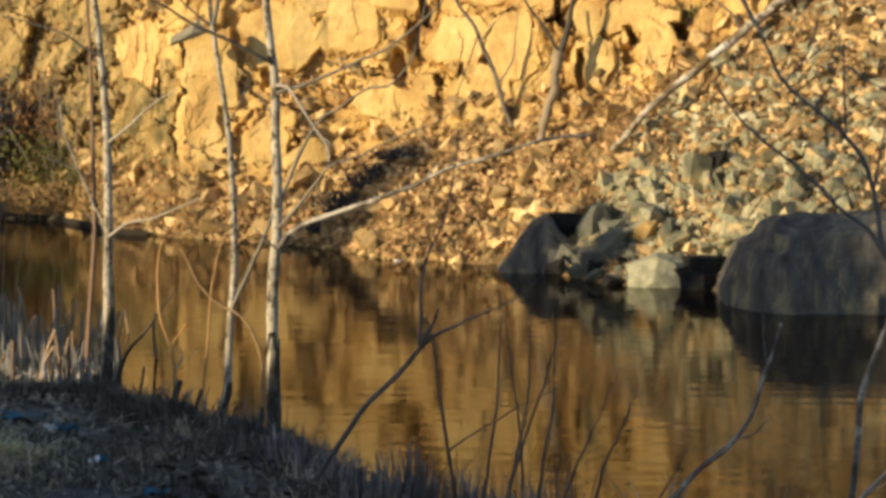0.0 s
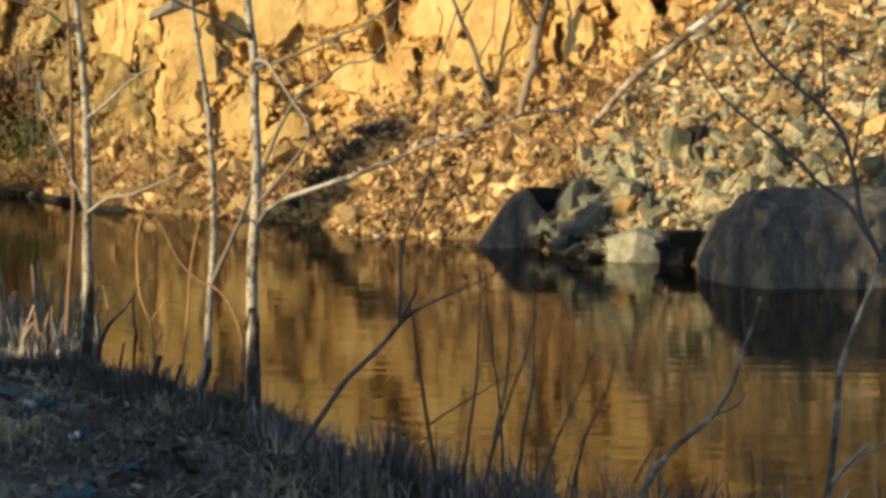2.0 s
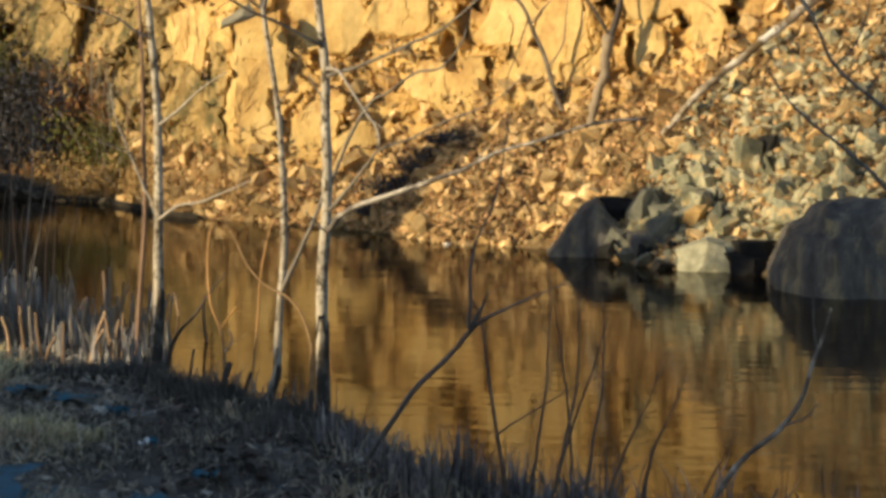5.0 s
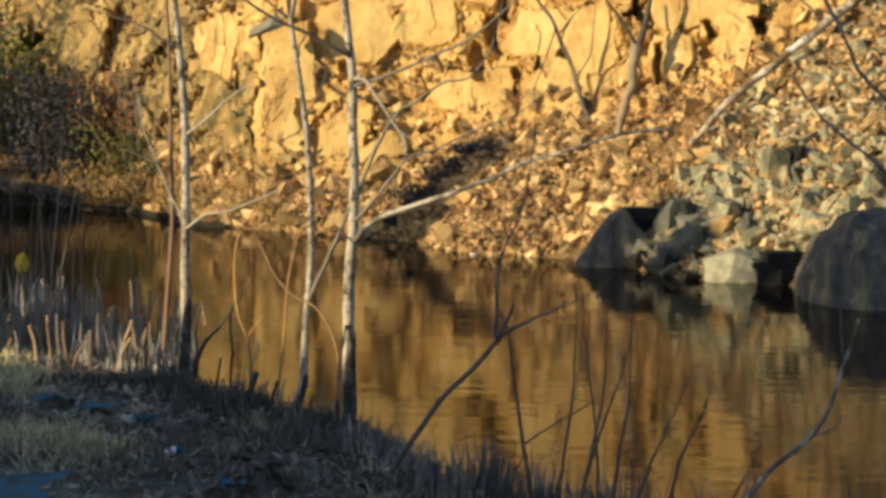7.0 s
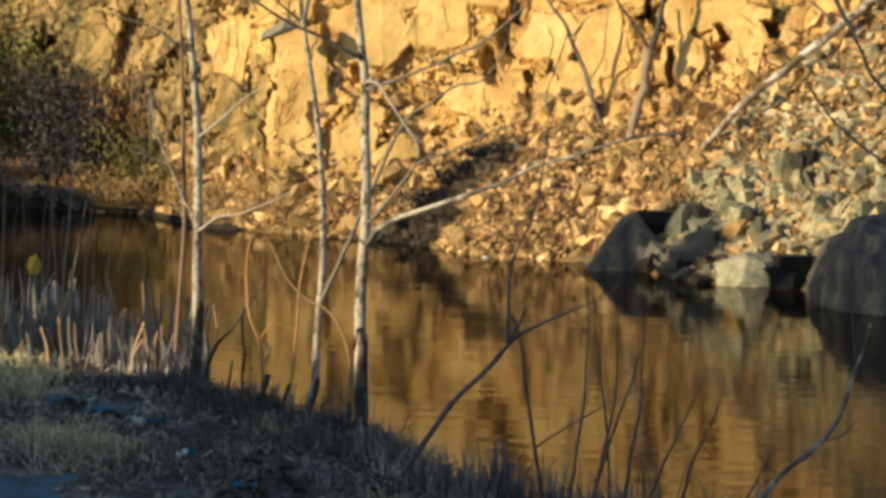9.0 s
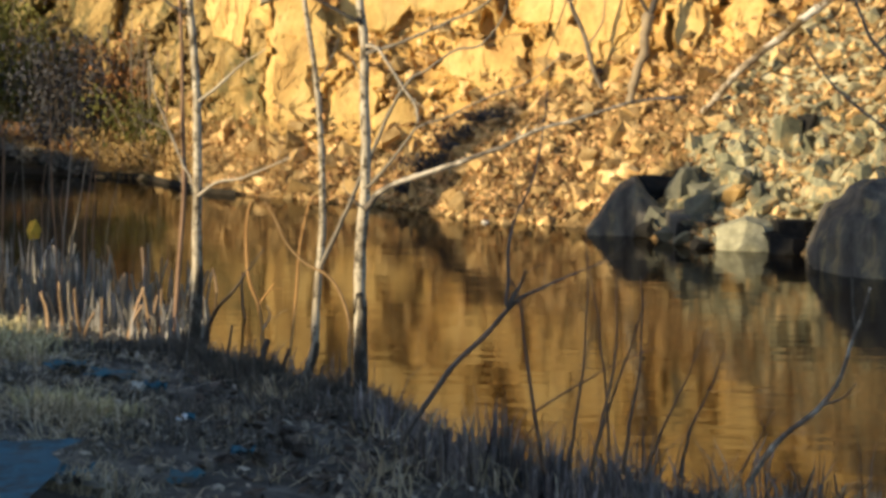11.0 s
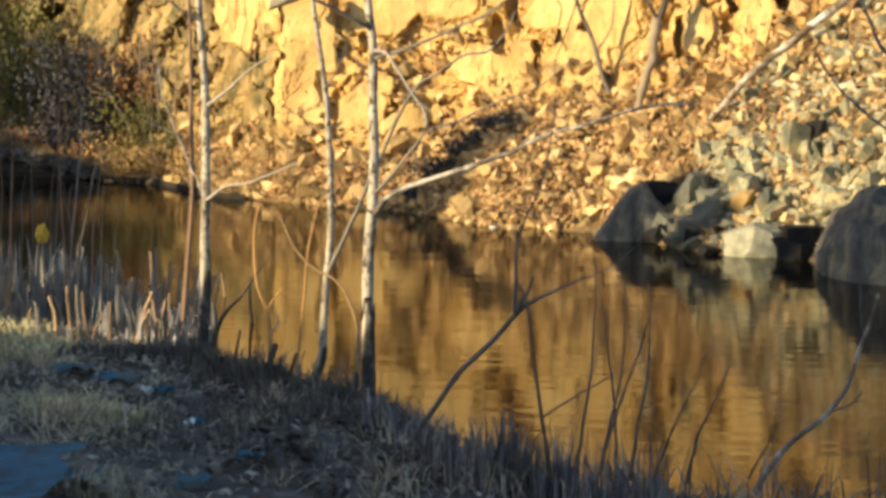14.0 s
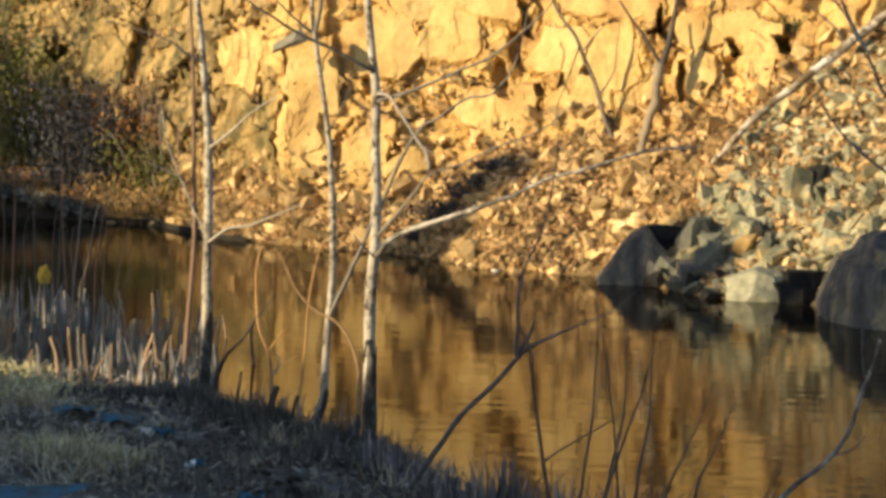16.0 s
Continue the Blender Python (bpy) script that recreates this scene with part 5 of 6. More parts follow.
twig_lines = [
    ([(0.09, 13.90, 0.34), (0.06, 13.84, 0.50), (0.02, 13.78, 0.80), (-0.04, 13.72, 1.15), (-0.07, 13.66, 1.38), (-0.10, 13.60, 1.48)], 0.014, 0.005), ([(0.23, 14.10, 0.32), (0.27, 14.07, 0.65), (0.31, 14.05, 0.98), (0.32, 14.03, 1.30), (0.30, 14.00, 1.66)], 0.010, 0.004),
    ([(0.46, 14.20, 0.28), (0.45, 14.15, 0.67), (0.41, 14.10, 0.97), (0.36, 14.05, 1.30), (0.32, 14.00, 1.56)], 0.009, 0.004), ([(0.35, 13.70, 0.40), (0.42, 13.70, 0.75), (0.47, 13.70, 1.03), (0.48, 13.70, 1.28), (0.47, 13.70, 1.47)], 0.010, 0.004),
    ([(0.52, 13.60, 0.40), (0.56, 13.57, 0.74), (0.60, 13.55, 0.99), (0.61, 13.53, 1.24), (0.59, 13.50, 1.50)], 0.011, 0.004), ([(0.38, 13.80, 0.51), (0.50, 13.73, 0.93), (0.61, 13.67, 1.26), (0.63, 13.60, 1.39)], 0.008, 0.003),
    ([(0.82, 13.50, 0.41), (0.88, 13.43, 0.70), (0.96, 13.37, 0.90), (1.04, 13.30, 1.12)], 0.010, 0.004), ([(0.02, 13.50, 0.75), (0.24, 13.40, 0.92), (0.47, 13.30, 1.06), (0.68, 13.20, 1.17)], 0.006, 0.003),
    ([(0.63, 13.40, 0.44), (0.75, 13.33, 0.78), (0.83, 13.27, 0.98), (0.94, 13.20, 1.26)], 0.009, 0.003), ([(1.14, 13.30, 0.48), (1.23, 13.25, 0.67), (1.30, 13.20, 0.84)], 0.007, 0.003)]
for pts, a, c in twig_lines:
    tw = thing("bare_twig", pts[0], "thin dark leafless stem rising from the near bank", "stem", "bare stems along the bank")
    tube("stem", shift(pts, pts[0]), 1.1 * a, 0.7 * c, BARK_TWIG, tw, 6, 26, 0.08, crook=0.015, twigs=3, twig_length=0.12)
tree("curved_sapling", "dark sapling curving up from the near bank", "sapling",
    [(1.11, 12.60, 0.55), (1.19, 12.57, 0.70), (1.29, 12.54, 0.83), (1.44, 12.51, 0.96), (1.55, 12.49, 1.12), (1.60, 12.46, 1.31), (1.65, 12.43, 1.46), (1.68, 12.40, 1.60)], 0.017, 0.007, BARK_MOTTLED,
    [([(1.63, 12.50, 1.39), (1.60, 12.40, 1.55), (1.58, 12.30, 1.69)], 0.007, 0.003, BARK_LIMB), ([(1.47, 12.50, 0.99), (1.56, 12.40, 1.05), (1.61, 12.30, 1.14)], 0.006, 0.003, BARK_LIMB)])
tree("leafless_shrub", "dark leafless shrub with long crossing branches", "shrub",
    [(2.03, 12.40, 0.58), (2.05, 12.37, 0.79), (2.06, 12.33, 1.02), (2.07, 12.30, 1.25), (2.12, 12.27, 1.43), (2.18, 12.23, 1.61), (2.25, 12.20, 1.80)], 0.019, 0.012, BARK_MOTTLED,
    [([(2.25, 12.20, 1.80), (2.16, 12.17, 1.95), (2.06, 12.15, 2.10), (1.92, 12.12, 2.20), (1.82, 12.10, 2.30), (1.66, 12.07, 2.43), (1.51, 12.05, 2.55), (1.39, 12.03, 2.67), (1.29, 12.00, 2.80)], 0.014, 0.004, BARK_LIMB),
     ([(2.25, 12.20, 1.80), (2.14, 12.19, 2.02), (2.10, 12.18, 2.23), (2.05, 12.17, 2.41), (1.96, 12.16, 2.53), (1.82, 12.15, 2.66), (1.71, 12.14, 2.75), (1.61, 12.13, 2.86), (1.53, 12.12, 3.04), (1.44, 12.11, 3.21), (1.37, 12.10, 3.36)], 0.014, 0.006, BARK_LIMB),
     ([(1.94, 12.10, 2.54), (1.92, 12.05, 2.77), (1.90, 12.00, 3.00)], 0.007, 0.003, BARK_LIMB), ([(2.08, 12.10, 2.28), (2.11, 12.07, 2.50), (2.12, 12.03, 2.69), (2.17, 12.00, 2.88)], 0.007, 0.003, BARK_LIMB),
     ([(1.94, 12.10, 2.88), (2.04, 12.05, 2.81), (2.13, 12.00, 2.77)], 0.006, 0.003, BARK_LIMB), ([(1.54, 12.10, 3.01), (1.48, 12.07, 3.09), (1.42, 12.03, 3.20), (1.30, 12.00, 3.33)], 0.008, 0.004, BARK_PALE),
     ([(1.78, 12.10, 2.67), (1.86, 12.07, 2.80), (1.89, 12.03, 2.94), (1.87, 12.00, 3.09)], 0.005, 0.002, BARK_LIMB), ([(1.87, 12.10, 2.23), (1.95, 12.05, 2.28), (2.02, 12.00, 2.31)], 0.005, 0.002, BARK_LIMB),
     ([(2.04, 12.30, 0.68), (2.11, 12.25, 0.79), (2.20, 12.20, 0.90)], 0.014, 0.008, BARK_PALE), ([(1.65, 12.10, 2.82), (1.72, 12.07, 2.90), (1.77, 12.03, 3.04), (1.78, 12.00, 3.17)], 0.005, 0.002, BARK_LIMB)])

# ---- reeds, grass and litter on the near bank ----
def near_feet(count, x0, x1, y0, y1, seed, over=0.0):
    """Feet on the near bank, between two lines across it, no further out than the water's edge."""
    rng = np.random.RandomState(seed)
    x, y = rng.uniform(x0, x1, count), rng.uniform(y0, y1, count)
    edge = np.interp(x / y, B_NEAR, Y_NEAR)
    keep = y < edge + over
    x, y = x[keep], y[keep]
    return np.stack([x, y, np.maximum(ground_height(x, y), -0.05)], 1), rng


def build_reeds():
    meshes = []
    for i in range(8):
        rnd = random.Random(400 + i)
        h = 0.20 + 0.05 * i
        pts = [(0, 0, -0.05), (rnd.uniform(-0.02, 0.02), rnd.uniform(-0.02, 0.02), h * 0.5), (rnd.uniform(-0.05, 0.05), rnd.uniform(-0.04, 0.04), h)]
        v, f = tube_data(pts, 0.018, 0.013, 5, 4, 0.2, rnd)
        for mat, bucket in ((REED, 0), (REED_GREY, 1)):
            me = bpy.data.meshes.new("stalk")
            me.from_pydata(v, [], f)
            me.materials.append(mat)
            meshes.append(me)
    clumps = [((-4.40, 21.55, 0.10), 0.55, 75, 1, "grey broken reed stalks crowded at the water's edge"), ((-4.10, 22.32, 0.10), 0.5, 75, 1, "grey weathered reed stalks at the water's edge"),
              ((-3.53, 21.66, 0.10), 0.42, 44, 1, "mixed grey and tan reed stubs by a birch"), ((-3.61, 20.14, 0.15), 0.38, 14, 0, "tan broken reed stubs in the grass"),
              ((-3.19, 20.87, 0.12), 0.20, 13, 0, "orange sunlit reed stubs by a birch"), ((-4.98, 21.48, 0.10), 0.6, 55, 1, "grey reed stalks standing in shallow water"), ((-4.00, 23.73, 0.02), 0.7, 36, 1, "sparse grey reed stalks in shallow water")]
    for k, (place, spread, count, grey, label) in enumerate(clumps):
        rng = np.random.RandomState(500 + k)
        clump = thing("reed_clump", place, label, "reeds", "reed clumps on the near bank")
        for _ in range(count):
            dx, dy = rng.normal(0, spread), rng.normal(0, 0.45 * spread)
            z = max(ground_at(place[0] + dx, place[1] + dy), -0.03)
            is_g = rng.uniform() < (0.8 if grey else 0.15)
            ob = new("stalk", meshes[2 * rng.randint(8) + (1 if is_g else 0)])
            ob.parent = clump
            s = rng.uniform(0.55, 1.1)
            ob.matrix_basis = pose(dx, dy, z - place[2], rng.normal(0, 7), rng.normal(0, 7), rng.uniform(0, 360)) @ Matrix.Diagonal((s * 0.9, s * 0.9, s, 1))


build_reeds()
p, rng = near_feet(2200, -6.2, -2.7, 19.0, 25.0, 85, 0.9)
p = p[np.interp(p[:, 0] / p[:, 1], B_NEAR, Y_NEAR) - p[:, 1] < 1.3]
blade_mass("reed_bed", REED_BED, p, rng.uniform(0.15, 0.45, len(p)), rng, "thick bed of grey dead reeds along the water", "reeds", 0.011, 0.25, 0.2)
p, rng = near_feet(1000, -6.4, -3.3, 19.5, 25.5, 185, 1.2)
p = p[np.interp(p[:, 0] / p[:, 1], B_NEAR, Y_NEAR) - p[:, 1] < 0.35]
blade_mass("standing_reeds", REED_BED, p, rng.uniform(0.3, 0.8, len(p)) * np.clip((-2.9 - p[:, 0]) / 1.2, 0.4, 1), rng, "tall grey dead reeds standing in shallow water", "reeds", 0.019, 0.14, 0.2)
tall = [([(-4.60, 21.60, 0.69), (-4.58, 21.57, 1.18), (-4.56, 21.53, 1.58), (-4.58, 21.50, 1.85)], 0.012), ([(-4.52, 22.20, 0.52), (-4.53, 22.20, 1.13), (-4.54, 22.20, 1.99), (-4.51, 22.20, 2.29)], 0.007), ([(-4.09, 21.40, 0.72), (-4.11, 21.37, 1.16), (-4.11, 21.33, 1.65), (-4.11, 21.30, 1.94)], 0.009),
        ([(-4.07, 21.60, 0.69), (-4.02, 21.60, 1.19), (-3.98, 21.60, 1.63), (-3.97, 21.60, 1.98)], 0.009), ([(-3.81, 21.20, 0.74), (-3.79, 21.20, 1.04), (-3.74, 21.20, 1.38), (-3.70, 21.20, 1.59)], 0.008), ([(-3.90, 21.00, 0.67), (-3.81, 21.00, 1.15), (-3.76, 21.00, 1.44), (-3.73, 21.00, 1.54)], 0.006),
        ([(-4.28, 21.80, 0.57), (-4.29, 21.80, 0.97), (-4.27, 21.80, 1.27), (-4.23, 21.80, 1.47)], 0.006), ([(-4.19, 21.50, 0.61), (-4.17, 21.50, 1.00), (-4.16, 21.50, 1.29), (-4.14, 21.50, 1.59)], 0.007), ([(-3.76, 21.30, 0.64), (-3.74, 21.30, 1.03), (-3.72, 21.30, 1.37), (-3.70, 21.30, 1.66)], 0.007),
        ([(-3.63, 21.20, 0.65), (-3.60, 21.20, 0.94), (-3.54, 21.20, 1.23), (-3.47, 21.20, 1.48)], 0.006), ([(-4.72, 21.70, 0.57), (-4.70, 21.70, 0.97), (-4.69, 21.70, 1.27), (-4.71, 21.70, 1.54)], 0.008), ([(-4.51, 21.60, 0.59), (-4.49, 21.60, 0.94), (-4.50, 21.60, 1.18), (-4.46, 21.60, 1.36)], 0.007), ([(-4.04, 21.40, 0.62), (-4.03, 21.40, 0.91), (-4.05, 21.40, 1.11), (-4.02, 21.40, 1.31)], 0.007)]
for k, (pts, r) in enumerate(tall):
    base = (pts[0][0], pts[0][1], max(0.0, ground_at(pts[0][0], pts[0][1])))
    reed = thing("tall_reed", base, "tall thin reddish reed stem by the water", "reed", "tall reeds by the water")
    tube("stem", shift([base] + pts, base), r, r * 0.5, BARK_RED if k % 2 == 0 else REED_GREY, reed, 5, 16)
leaf_place = (-4.31, 21.50, 0.87)
leaf = thing("yellow_leaf", leaf_place, "withered yellow leaf caught on a reed stem", "leaf")
mesh_object("blade", [(-0.03, 0, -0.09), (0.05, 0.01, -0.08), (0.07, 0.02, 0.0), (0.03, 0.0, 0.09), (-0.04, 0.02, 0.06), (-0.06, 0.01, -0.02), (0.0, -0.02, 0.0)],
            [(0, 1, 6), (1, 2, 6), (2, 3, 6), (3, 4, 6), (4, 5, 6), (5, 0, 6)], YELLOW, leaf)
tube("stem", shift([(-4.29, 21.50, 0.50), (-4.30, 21.50, 0.70), (-4.31, 21.50, 0.85)], leaf_place), 0.006, 0.004, REED_GREY, leaf, 5)


def clumped(p, scale, seed, level):
    return p[sheet_noise(p[:, 0], p[:, 1], scale, seed, 3) > level]


def build_bank_grass():
    p, rng = near_feet(13000, -6.0, 1.2, 12.2, 23.0, 81, 0.1)
    q = clumped(p, 1.9, 91, 0.05)
    q = q[(q[:, 0] / q[:, 1] < -0.15) | (rng.uniform(size=len(q)) < 0.12)]
    blade_mass("bank_grass", GRASS_DRY, q, rng.uniform(0.03, 0.11, len(q)), rng, "matted dry winter grass on the shaded bank", "dry grass", 0.007, 2.2, 0.7)
    q = clumped(p, 2.2, 92, 0.7)
    blade_mass("pale_bank_grass", GRASS_STRAW, q, rng.uniform(0.04, 0.13, len(q)), rng, "patches of paler flattened grass on the bank", "dry grass", 0.006, 2.0, 0.6)
    p, rng = near_feet(6000, -3.6, 3.4, 12.4, 20.0, 82, 0.25)
    edge = np.interp(p[:, 0] / p[:, 1], B_NEAR, Y_NEAR) - p[:, 1]
    p = clumped(p[edge < 1.2], 2.6, 93, -0.05)
    tall = 0.10 + 0.22 * np.clip(0.5 + sheet_noise(p[:, 0], p[:, 1], 1.9, 94, 3), 0, 1.3)
    blade_mass("bank_stalks", GRASS_DARK, p, tall * rng.uniform(0.45, 1.35, len(p)), rng, "dark dead stalks and brush along the water's edge", "brush", 0.008, 0.75, 0.4)
    p, rng = near_feet(4200, -6.0, 2.0, 12.2, 22.0, 86, 0.0)
    leaf_mass("bank_leaves", LEAF_GREY, p + [0, 0, 0.02], rng.uniform(0.025, 0.10, len(p)), rng, "grey-brown dead leaves scattered on the bank", "leaves", flat=0.6)
    p, rng = near_feet(3000, -1.6, 3.6, 12.2, 18.5, 87, 0.45)
    edge = np.interp(p[:, 0] / p[:, 1], B_NEAR, Y_NEAR) - p[:, 1]
    p = clumped(p[(edge < 2.4)], 3.2, 95, 0.3)
    blade_mass("edge_brush", GRASS_DARK, p, 0.12 + 0.56 * rng.uniform(size=len(p)) ** 2.2, rng, "upright dark dead weeds at the water's edge", "brush", 0.005, 0.30, 0.25)
    for k, (place, count, rad, tall) in enumerate([((-1.99, 18.08, 0.15), 420, 0.20, 0.26), ((-1.58, 17.60, 0.15), 420, 0.20, 0.24), ((-1.34, 17.14, 0.15), 420, 0.22, 0.26), ((-2.37, 18.85, 0.15), 350, 0.22, 0.22),
            ((-2.84, 19.07, 0.18), 350, 0.25, 0.20), ((-1.03, 16.50, 0.15), 420, 0.20, 0.28), ((-1.69, 16.75, 0.20), 350, 0.25, 0.18), ((-3.12, 18.95, 0.20), 300, 0.25, 0.2), ((-3.39, 18.95, 0.22), 520, 0.26, 0.16), ((-3.09, 18.97, 0.20), 520, 0.24, 0.18), ((-2.81, 19.14, 0.18), 520, 0.2, 0.2), ((-2.82, 16.85, 0.30), 420, 0.3, 0.12),
            ((-3.46, 16.90, 0.30), 420, 0.3, 0.12), ((-2.35, 15.72, 0.30), 420, 0.32, 0.13), ((-1.97, 16.17, 0.30), 420, 0.3, 0.15), ((-1.89, 14.74, 0.35), 420, 0.34, 0.14), ((-2.51, 14.59, 0.40), 380, 0.34, 0.12)]):
        rng = np.random.RandomState(660 + k)
        count = int(0.6 * count)
        xy = rng.normal(0, rad, (count, 2)) * [1, 0.6] + place[:2]
        z = np.maximum(ground_height(xy[:, 0], xy[:, 1]), -0.03)
        blade_mass("dark_weeds", WEED_BLACK, np.column_stack([xy, z]), tall * rng.uniform(0.3, 1.0, count), rng, "tangle of blackened dead weeds on the bank", "weeds", 0.007, 0.7, 0.4)
    p, rng = near_feet(3400, -1.8, 3.4, 12.2, 17.0, 89, 0.0)
    p = clumped(p[p[:, 0] / p[:, 1] > -0.07], 2.4, 96, 0.0)
    blade_mass("pale_strands", GRASS_STRAW, p, rng.uniform(0.08, 0.3, len(p)), rng, "pale bent strands among the dark weeds", "dry grass", 0.007, 1.1, 0.6)
    p, rng = near_feet(5200, -4.6, 2.2, 12.2, 21.0, 187, 0.0)
    p = clumped(p, 1.7, 97, 0.0)
    p = p[p[:, 0] / p[:, 1] > -0.135]
    leaf_mass("leaf_mat", LEAF_DARK, p + [0, 0, 0.03], rng.uniform(0.04, 0.13, len(p)), rng, "blackened wet leaves matted on the bank", "leaves", flat=0.5)
    p, rng = near_feet(420, -5.0, 2.0, 12.2, 20.5, 188, 0.0)
    blade_mass("bank_twigs", BARK_PALE, p + [0, 0, 0.02], rng.uniform(0.03, 0.07, len(p)), rng, "pale broken twigs lying on the bank", "twigs", 0.006, 6.0, 0.2)
    p, rng = near_feet(5200, -5.2, -1.9, 14.5, 20.6, 189, 0.0)
    p = clumped(p[p[:, 0] / p[:, 1] < -0.15], 2.4, 98, -0.1)
    leaf_mass("pale_leaf_litter", LEAF_PALE, p + [0, 0, 0.04], rng.uniform(0.03, 0.09, len(p)), rng, "pale bleached leaves and straw on the bank", "leaves", flat=0.5)
    p, rng = near_feet(7000, -4.6, -1.6, 12.2, 18.6, 190, 0.0)
    p = clumped(p[(p[:, 0] / p[:, 1] < -0.165) | (rng.uniform(size=len(p)) < 0.12)], 2.6, 99, 0.25)
    blade_mass("flattened_straw", GRASS_STRAW, p, rng.uniform(0.04, 0.12, len(p)), rng, "pale flattened straw strewn over the bank", "dry grass", 0.007, 2.4, 0.6)
    for k, (place, count, rad) in enumerate([((-0.45, 14.65, 0), 30, 0.22), ((-0.18, 14.58, 0), 34, 0.22), ((0.08, 14.52, 0), 30, 0.22), ((0.41, 14.46, 0), 22, 0.26)]):
        rng = np.random.RandomState(680 + k)
        xy = rng.normal(0, rad, (count, 2)) * [1, 0.5] + place[:2]
        z = np.maximum(ground_height(xy[:, 0], xy[:, 1]), -0.03)
        blade_mass("dead_weed_clump", GRASS_DARK, np.column_stack([xy, z]), rng.uniform(0.2, 0.62, count), rng, "upright grey dead weeds by the water", "weeds", 0.006, 0.34, 0.3)
    # paler tufts
    for k, (place, count, rad, mat, label) in enumerate([
            ((-4.27, 20.00, 0.25), 330, 0.20, GRASS_GREEN, "sunlit yellow-green grass tuft on the bank"), ((-3.82, 18.99, 0.25), 260, 0.16, GRASS_GREEN, "yellow-green grass tuft on the bank"),
            ((-4.67, 20.12, 0.25), 300, 0.28, GRASS_GREEN, "yellow-green grass on the bank"), ((-2.89, 15.72, 0.40), 420, 0.16, GRASS_GREEN, "straw-coloured grass tuft on the shaded bank"),
            ((-2.75, 14.57, 0.45), 320, 0.16, GRASS_STRAW, "dull straw grass tuft on the shaded bank"), ((-1.69, 17.27, 0.25), 120, 0.14, GRASS_STRAW, "small pale grass tuft on the bank"),
            ((-3.92, 18.37, 0.30), 180, 0.16, GRASS_GREEN, "yellow-green grass tuft on the bank"), ((-3.97, 17.83, 0.30), 300, 0.3, GRASS_STRAW, "straw grass tuft on the bank")]):
        rng = np.random.RandomState(600 + k)
        xy = rng.normal(0, rad, (count, 2)) * [1, 0.7] + place[:2]
        z = ground_height(xy[:, 0], xy[:, 1])
        blade_mass("grass_tuft", mat, np.column_stack([xy, z]), rng.uniform(0.05, 0.26, count) * (0.8 if mat == GRASS_GREEN else 1.0), rng, label, "grass", 0.011 if mat == GRASS_GREEN else 0.006, 1.1, 0.5)


build_bank_grass()


def scrap(place, size, mat, seed, label):
    """A crumpled bit of sheet lying on the ground."""
    rnd = random.Random(seed)
    n = 7
    verts, faces = [], []
    for i in range(n):
        for j in range(n):
            u, v = i / (n - 1) - 0.5, j / (n - 1) - 0.5
            r = 1 - 0.35 * abs(noise.noise(Vector((4 * u, 4 * v, seed))))
            verts.append((u * size[0] * r, v * size[1] * r, size[2] * (0.5 + noise.noise(Vector((3.1 * u + seed, 3.1 * v, 1.0)))) + 0.25 * size[2] * rnd.random()))
    for i in range(n - 1):
        for j in range(n - 1):
            a = i * n + j
            faces.append((a, a + n, a + n + 1, a + 1))
    ob = mesh_object("litter_scrap", verts, faces, mat)
    ob.location = (place[0], place[1], ground_at(place[0], place[1]) + 0.03)
    return tagged(ob, label, "litter", "litter on the bank")


scrap((-2.15, 15.27, 0.35), (0.065, 0.07, 0.05), WHITE_PLASTIC, 1, "crumpled white plastic scrap on the dark bank")
scrap((-2.11, 15.35, 0.35), (0.07, 0.08, 0.05), BLUE_PATCH, 2, "small blue plastic scrap on the dark bank")
scrap((-2.68, 16.94, 0.30), (0.11, 0.12, 0.07), PALE_PLASTIC, 3, "dull whitish plastic scrap on the bank")
# Teal patches are added for bluish skylight on pale leaves.
scrap((-2.97, 17.51, 0.28), (0.34, 0.35, 0.05), TEAL_SKYLIGHT, 4, "teal patch standing for skylight in the grass")
scrap((-2.59, 17.07, 0.28), (0.16, 0.2, 0.06), BLUE_PATCH, 5, "torn blue plastic scrap in the grass")
scrap((-3.31, 17.57, 0.28), (0.28, 0.3, 0.05), TEAL_SKYLIGHT, 6, "small teal patch standing for skylight in the grass")
# Sheet and scraps are added where the ground itself looks blue.
scrap((-3.05, 11.42, 0.45), (1.7, 1.9, 0.05), BLUE_PATCH, 7, "blue sheet added over blue-looking ground")
scrap((-2.46, 12.96, 0.45), (0.16, 0.22, 0.05), BLUE_PATCH, 8, "torn blue scrap added over blue-looking ground")
scrap((-2.81, 13.16, 0.45), (0.2, 0.3, 0.06), BLUE_PATCH, 11, "crumpled blue scrap added over blue-looking ground")
scrap((-2.47, 12.41, 0.45), (0.24, 0.2, 0.06), BLUE_PATCH, 12, "crumpled blue scrap added over blue-looking ground")
# Two more added patches with skylight put into their teal.
scrap((-2.40, 12.77, 0.40), (0.26, 0.3, 0.06), TEAL_SKYLIGHT, 14, "teal patch standing for skylight on pale leaves")
scrap((-1.84, 13.23, 0.40), (0.2, 0.2, 0.05), TEAL_SKYLIGHT, 15, "teal patch standing for skylight on pale leaves")
scrap((-1.64, 14.11, 0.40), (0.14, 0.2, 0.05), BLUE_PATCH, 9, "small faded blue scrap on the bank")
scrap((-2.33, 12.90, 0.45), (0.06, 0.06, 0.04), PALE_PLASTIC, 10, "tiny whitish scrap on the bank")



rng = np.random.RandomState(777)
xy = np.stack([rng.uniform(-3.6, -2.0, 260), rng.uniform(12.05, 12.75, 260)], 1)
